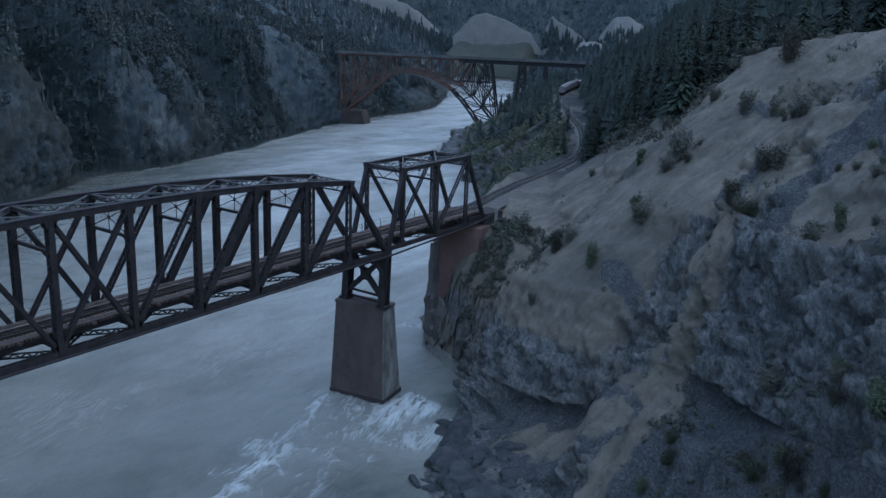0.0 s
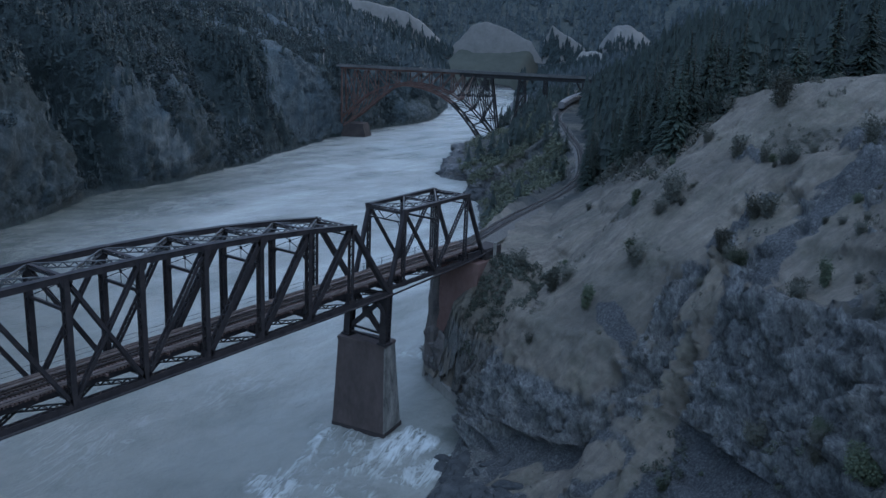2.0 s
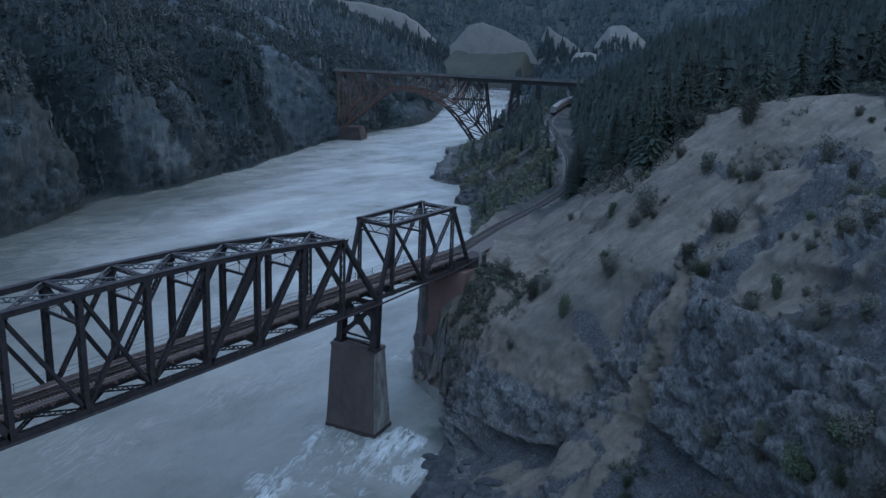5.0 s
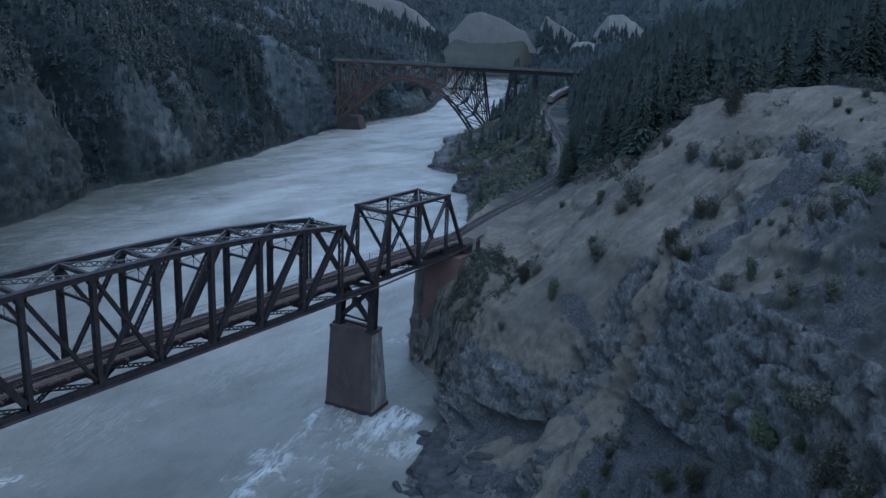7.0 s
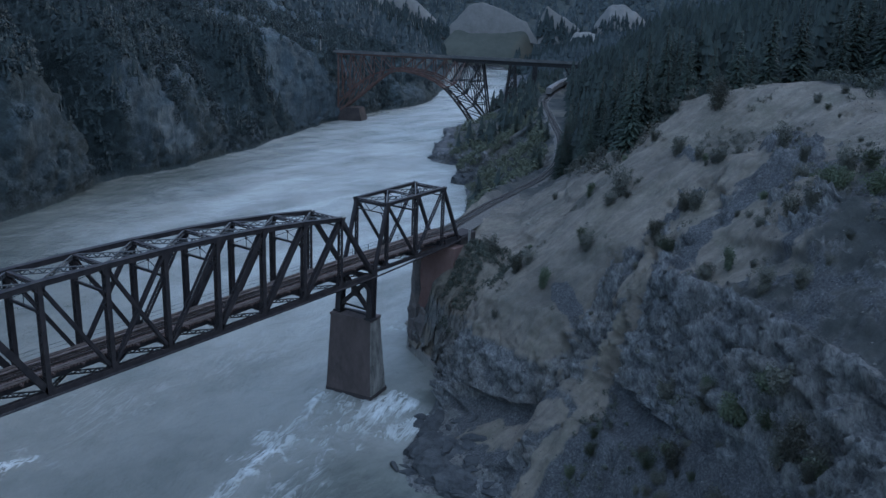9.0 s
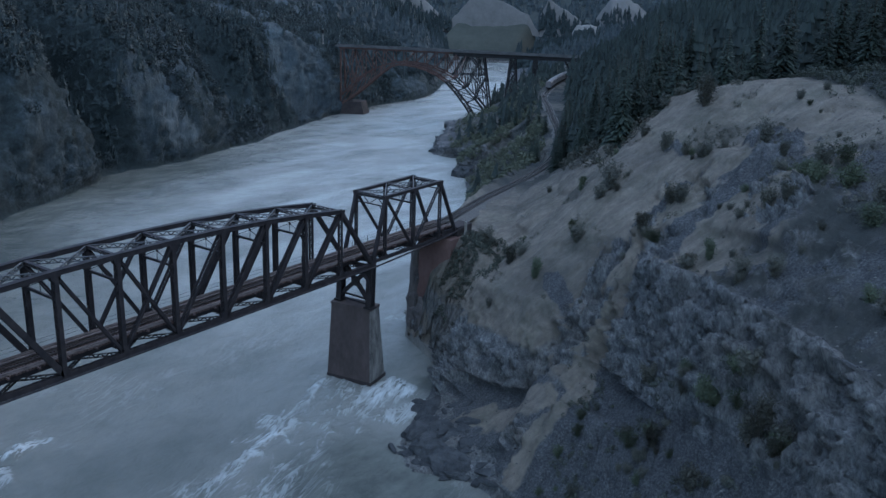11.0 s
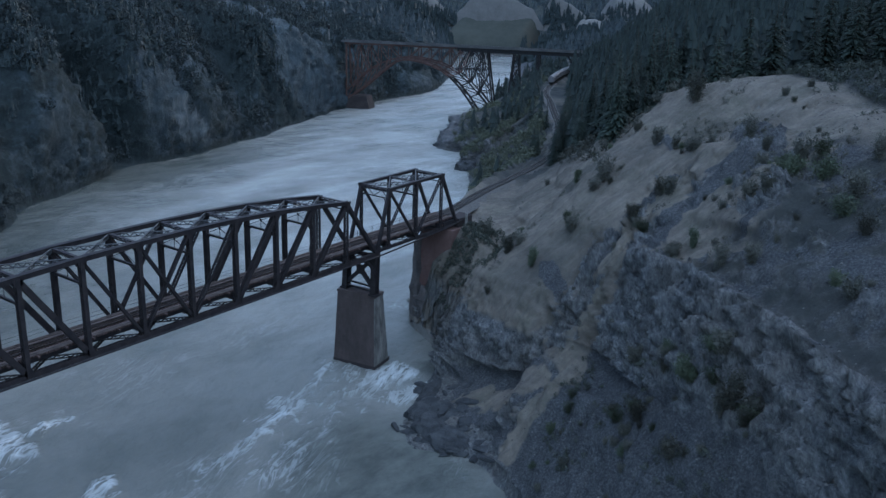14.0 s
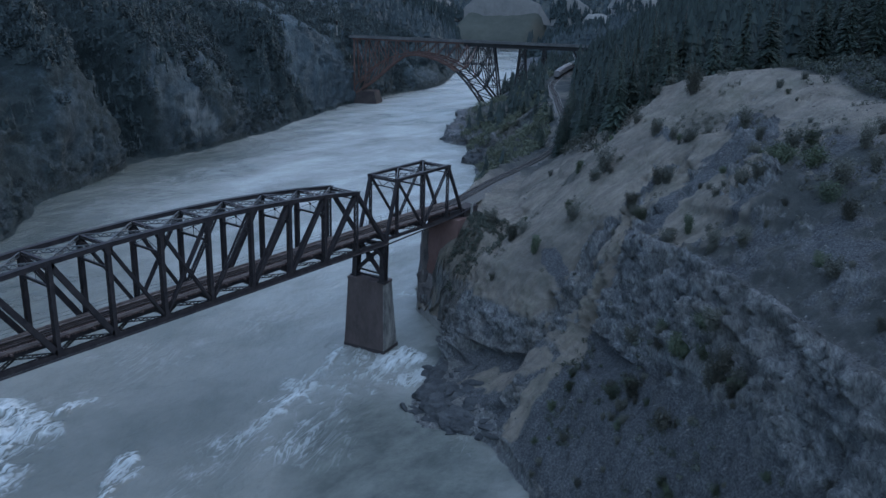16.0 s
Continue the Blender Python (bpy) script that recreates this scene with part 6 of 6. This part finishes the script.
# ---- shrubs ----
def shrub(height, spread, seed, leaves, label, lean=0.0, count=1500, name="shrub"):
    r = random.Random(seed)
    top = thing(name, label, "shrub", "shrubs on the slope")
    st, fo = Shape(), Shape()
    for k in range(8):
        a = 2 * math.pi * k / 8 + r.uniform(-0.4, 0.4)
        reach, h = spread * r.uniform(0.25, 0.95), height * r.uniform(0.6, 1.0)
        p1 = Vector((math.cos(a) * reach * 0.35, math.sin(a) * reach * 0.35, h * 0.5))
        p2 = Vector((math.cos(a) * reach * 0.8 + lean * h, math.sin(a) * reach * 0.8, h))
        st.tube([(0, 0, -0.4), p1, p2], [0.05 * height / 3, 0.035 * height / 3, 0.01], 5)
        for j in range(count // 8):
            t = r.uniform(0.18, 1.05)
            c = Vector((0, 0, 0)).lerp(p1, min(1, t * 2)) if t < 0.5 else p1.lerp(p2, (t - 0.5) * 2)
            c = c + Vector((r.gauss(0, 1), r.gauss(0, 1), r.gauss(0, 0.8))) * (0.14 * spread + 0.05)
            d = Vector((r.gauss(0, 1), r.gauss(0, 1), r.gauss(0.4, 0.8))).normalized()
            e = d.orthogonal().normalized()
            L, W = r.uniform(0.16, 0.36) * (0.6 + height * 0.13), r.uniform(0.05, 0.11) * (0.6 + height * 0.13)
            fo.add([c - e * W, c + d * L * 0.5 - e * W * 0.4, c + d * L, c + e * W], [(0, 1, 2, 3)])
    part("stem", st, M_TWIG, top)
    part("foliage", fo, leaves, top)
    return top


shrubs = [shrub(h, w, 30 + i, m, lab, ln) for i, (h, w, m, lab, ln) in enumerate([
    (4.2, 1.7, M_SAGE, "grey-green upright shrub on the sandy slope", 0.08), (3.0, 1.9, M_SAGE, "low grey-green sagebrush on dry gravel", 0.0),
    (4.8, 1.5, M_LEAF, "tall thin green shrub on the sandy slope", 0.12), (2.4, 2.0, M_LEAF, "rounded yellow-green shrub among dark scree", 0.0), (5.6, 2.6, M_SAGE, "large bare-twigged grey shrub near the crest", 0.05)])]
for k, x, y, s in (
    (1, 5.8, 28.3, 1.3), (0, 18.4, 16.6, 1.05), (1, 20.2, 17.5, 0.9), (2, 26.3, 11.6, 0.85), (0, 30.6, 17.9, 0.95), (2, 29.4, 19.0, 0.8), (4, 31.2, 28.4, 1.0),
    (2, 23.9, 32.3, 0.7), (1, 30.1, 26.7, 0.9), (0, 43.3, 13.9, 0.95), (3, 46.4, 11.1, 0.9), (1, 44.8, 12.4, 0.8), (0, 37.7, 36.2, 1.0), (4, 40.6, 45.5, 1.15),
    (1, 31.2, 42.1, 0.8), (0, 42.5, 32.9, 0.7), (1, 46.9, 30.0, 0.9), (1, 45.6, 31.2, 0.7), (1, 45.4, 20.6, 1.1), (0, 47.2, 19.4, 0.9), (0, 55.7, 0.8, 0.75), (2, 58.0, 1.6, 0.7),
    (0, 64.9, -7.6, 0.8), (1, 55.9, -1.5, 0.8), (0, 68.7, -7.8, 0.85), (4, 56.7, 28.0, 0.75), (1, 66.1, 5.0, 0.9), (3, 68.0, 10.6, 1.2), (3, 66.3, 12.2, 1.0), (1, 63.3, 6.9, 0.9),
    (3, 48.3, -14.2, 0.8), (3, 66.4, -22.2, 1.1), (3, 69.8, -23.6, 1.0), (1, 71.2, -25.0, 1.0), (1, 55.9, -11.2, 0.9), (3, 57.5, -19.7, 0.9), (1, 74.2, -29.6, 1.1), (0, 76.0, -31.0, 0.7),
    (3, 67.5, -21.9, 1.0), (3, 70.7, -25.2, 0.91), (1, 74.0, -27.4, 0.84), (3, 70.4, -24.4, 0.9), (1, 74.1, -28.1, 0.77), (3, 76.2, -30.2, 0.84), (4, 73.0, -29.0, 0.7), (1, 76.3, -29.7, 0.9), (3, 47.7, -12.4, 0.7), (1, 60.7, -20.5, 1.2), (1, 67.8, -28.4, 1.0), (3, 62.5, -17.5, 0.7), (1, 56, -17, 0.6), (3, 72.8, 7.5, 1.3), (1, 77.7, 2.0, 1.3), (3, 77.2, -1.2, 1.2), (3, 70.7, 14.0, 1.1), (1, 82.3, -19.9, 0.9), (3, 80.1, -16.3, 0.8), (4, 78.4, 11.7, 0.8), (1, 81.0, -7.8, 1.0), (0, 81.1, 5.7, 0.8), (1, 67.9, 14.6, 1.1), (1, 62.4, 14.9, 0.9), (4, 79.4, 17.4, 0.6), (0, 61.0, 22.0, 0.7)):
    plant(shrubs, k, x, y, s, rnd.uniform(0, 360))
for _ in range(900):
    x, y = rnd.uniform(8, 95), rnd.uniform(-30, 62)
    z, n = drop(x, y)
    if z > 14 and y < edge_y(x) + 6 and n.z > 0.5 and patch(x, y, 9, 2.0) > 0.22 and len([1 for o in spots if o[0] > 900]) < 70 and free(x, y, 2.6):
        spots.append((999, len(spots)))
        plant(shrubs, rnd.choice((1, 1, 1, 0, 3)), x, y, rnd.uniform(0.22, 0.6), rnd.uniform(0, 360))


low = 0
while low < 46:
    x = rnd.uniform(46, 92)
    y = -17 - 0.62 * (x - 46) + rnd.uniform(-9, 9)
    z, n = drop(x, y)
    if 3 < z < 30 and patch(x, y, 8, 5.0) > -0.05:
        plant(shrubs, rnd.choice((1, 1, 3)), x, y, rnd.uniform(0.25, 0.7), rnd.uniform(0, 360))
        low += 1


def thicket(name, label, places, mat_, seed, size, leaves=84):
    """Leafy clumps of small leaves, joined."""
    r = random.Random(seed)
    s = Shape()
    for x, y, z in places:
        h = r.uniform(*size)
        for _ in range(leaves):
            d = Vector((r.gauss(0, 1), r.gauss(0, 1), r.gauss(0, 1))).normalized()
            c = Vector((x, y, z + h * 0.42)) + Vector((d.x * h * 0.46, d.y * h * 0.46, d.z * h * 0.5)) * r.uniform(0.6, 1.1)
            e = d.orthogonal().normalized()
            e.rotate(Matrix.Rotation(r.uniform(0, 6.28), 3, d))
            g = (d + Vector((r.gauss(0, .5), r.gauss(0, .5), r.gauss(0, .5)))).normalized().cross(e)
            L = h * r.uniform(0.05, 0.13) * (84 / leaves) ** 0.5
            s.add([c - e * L, c - g * L * 0.6, c + e * L, c + g * L * 0.6], [(0, 1, 2, 3)])
    return tagged(part(name, s, mat_), label, "bushes", kind="stuff")


def bank_pick(r):
    i = r.randrange(0, len(LINE) - 90)
    a = r.uniform(-46, -5) if i > 25 else r.uniform(-16, -5)
    return LINE[i, 0] + nrm[i, 0] * a, LINE[i, 1] + nrm[i, 1] * a


thicket("bank_thicket", "dense leafy bushes between the railway and the river", scatter(
    11, 3000, bank_pick, lambda x, y, z, n, r: 0.6 < z < 25.0 and y > 37 and not (arch_foot(x, y, z) and r.random() < 0.75) and (patch(x, y, 16, 5.0) > -0.2 or z < 5)), M_BANK, 12, (1.2, 4.2))
thicket("line_thicket", "grey-green bushes above the railway cutting", scatter(
    17, 900, lambda r: (r.uniform(-30, 34), r.uniform(38, 130)),
    lambda x, y, z, n, r: z > 27 and y > edge_y(x) - 9 and min(math.hypot(x - a, y - b) for a, b in LINE[::5]) > 5 and y < edge_y(x) + 14), M_SAGE, 18, (1.2, 3.2))
thicket("left_bank_scrub", "dull green scrub on the rocks of the far bank", scatter(
    19, 7000, left_pick, lambda x, y, z, n, r: z < 90 and patch(x, y, 14, 9.0) + 0.7 * left_cover(x, y, z) > 0.28), M_WOODS, 20, (1.6, 6.0))
def shore_pick(r):
    y = r.uniform(-60, 420)
    shore = np.interp(y, [-90, -10, 17, 41, 61, 79, 96, 122, 172, 216, 259, 325, 420], [-70, -132, -161, -172, -183, -193, -195, -199, -214, -233, -258, -262, -288])
    return shore + r.uniform(-9, 4), y


thicket("left_shore_scrub", "low dark scrub at the foot of the far bank", scatter(
    41, 2600, shore_pick, lambda x, y, z, n, r: 0.6 < z < 8), M_WOODS, 42, (1.0, 2.6))
thicket("terrace_scrub", "green scrub behind the bare crest", scatter(
    23, 2600, lambda r: (r.uniform(52, 130), r.uniform(10, 95)),
    lambda x, y, z, n, r: (x - 56) * 0.62 + (y - 46) * 0.78 > 8.0 + 4 * patch(x, y, 6, 1.0) and y < edge_y(min(x, 110)) + 12 and patch(x, y, 7, 4.0) > -0.3), M_DULL, 24, (0.8, 2.6))


thicket("slope_tufts", "dry olive tufts and low scrub on the sandy slope", scatter(
    61, 5200, lambda r: (r.uniform(6, 92), r.uniform(-12, 60)),
    lambda x, y, z, n, r: z > 17 and y < edge_y(x) + 3 and n.z > 0.55 and patch(x, y, 5, 11.0) + 0.8 * patch(x, y, 19, 12.0) > 0.16 + (0.0 if x > 58 else 0.12)), M_SAGE, 62, (0.3, 0.95), 26)
thicket("abutment_scrub", "dark green scrub on the bank beside the abutment", scatter(
    63, 1000, lambda r: (r.uniform(1.8, 16), r.uniform(13, 30)),
    lambda x, y, z, n, r: 9 < z < 24.5 and patch(x, y, 4, 8.0) > -0.25 and r.random() < (0.8 if x < 9 else 0.3)), M_DULL, 64, (0.5, 1.5), 40)


thicket("scree_scrub", "brown and dull green scrub scattered over the dark scree", scatter(
    65, 2600, lambda r: (r.uniform(44, 96), r.uniform(-48, -4)),
    lambda x, y, z, n, r: 3 < z < 26 and n.z > 0.5 and patch(x, y, 7, 15.0) > 0.08), M_DULL, 66, (0.3, 1.2), 34)


# ---- loose rock ----
def stone_shape(seed, sx, sy, sz):
    """An angular block: a ball cut flat by a dozen random planes, then slightly worn."""
    r = random.Random(seed)
    cuts = [(Vector((r.gauss(0, 1), r.gauss(0, 1), r.gauss(0, 0.8))).normalized(), r.uniform(0.42, 0.8)) for _ in range(9)]
    bm = bmesh.new()
    bmesh.ops.create_icosphere(bm, subdivisions=3, radius=1.0)
    for v in bm.verts:
        p = v.co.normalized()
        k = min([1.0] + [d / p.dot(n) for n, d in cuts if p.dot(n) > 0.2])
        k *= 1 + 0.05 * noise.noise(p * 4.1 + Vector((seed * 3.1, 0, 0)))
        v.co = Vector((p.x * sx, p.y * sy, p.z * sz)) * k
    s = Shape()
    s.add([v.co for v in bm.verts], [[v.index for v in f.verts] for f in bm.faces])
    bm.free()
    return s


boulder_meshes = [stone_shape(k, 1.0 + 0.3 * (k % 3), 0.8, 0.5 + 0.12 * (k % 2)).mesh("boulder", M_ROCK) for k in range(6)]
rnd = random.Random(77)
made = 0
while made < 130:
    u = rnd.random()
    x, y = (rnd.uniform(11, 37), rnd.uniform(-18, 6)) if u < 0.75 else (rnd.uniform(2, 14), rnd.uniform(6, 20))
    z, n = drop(x, y)
    if -0.8 < z < 4.5:
        b = tagged(new("boulder", boulder_meshes[made % 6]), "dark wet slab of rock on the river's edge", "boulder", "shore boulders")
        b.matrix_basis = pose(x, y, z - 0.1 - 0.3 * rnd.random(), rnd.uniform(-15, 15), rnd.uniform(-15, 15), rnd.uniform(0, 360))
        sc = 0.4 + 1.7 * rnd.random() ** 2.2
        b.scale = (sc, sc, sc * rnd.uniform(0.6, 1.0))
        made += 1
for x, y, sc in ((17.3, -15.1, 1.1),):
    b = tagged(new("boulder", boulder_meshes[1]), "dark boulder standing in the river off the shore", "boulder", "shore boulders")
    b.matrix_basis = pose(x, y, 0.2, 8, 5, x * 40)
    b.scale = (sc, sc, sc)
for x, y, sc in ((8.4, 38.3, 0.55), (9.3, 37.6, 0.35), (7.7, 39.2, 0.3), (10.2, 38.9, 0.25)):
    b = tagged(new("boulder", stone_shape(int(x * 10), 1.0, 0.8, 0.6).mesh("boulder", M_CONC)), "pale boulder lying on gravel beside the railway", "boulder", "pale boulders")
    b.matrix_basis = pose(x, y, drop(x, y)[0] + 0.1, 0, 0, x * 70)
    b.scale = (sc, sc, sc)
chips, pale = Shape(), Shape()
small = [stone_shape(20 + k, 1, 0.8, 0.6) for k in range(2)]
for _ in range(8200):
    x, y = rnd.uniform(14, 98), rnd.uniform(-42, 60)
    z, n = drop(x, y)
    if z > 2.5 and n.z > 0.45 and y < edge_y(x) and (x > 62 or z < 16):
        sc = 0.05 + 0.17 * rnd.random() ** 4
        r = sc * 1.2
        v = [(x + r * rnd.uniform(.6, 1.2), y, z), (x - r * .5, y + r * rnd.uniform(.6, 1.1), z), (x - r * rnd.uniform(.6, 1), y - r * .7, z), (x + r * .2, y - r * .2, z + r * rnd.uniform(.6, 1.1))]
        (pale if rnd.random() < 0.36 else chips).add(v, [(0, 1, 3), (1, 2, 3), (2, 0, 3)])
tagged(part("loose_stones", chips, M_ROCK), "dark loose stones over the scree", "stones", kind="stuff")
tagged(part("pale_stones", pale, M_STONE), "pale loose stones over the scree", "stones", kind="stuff")
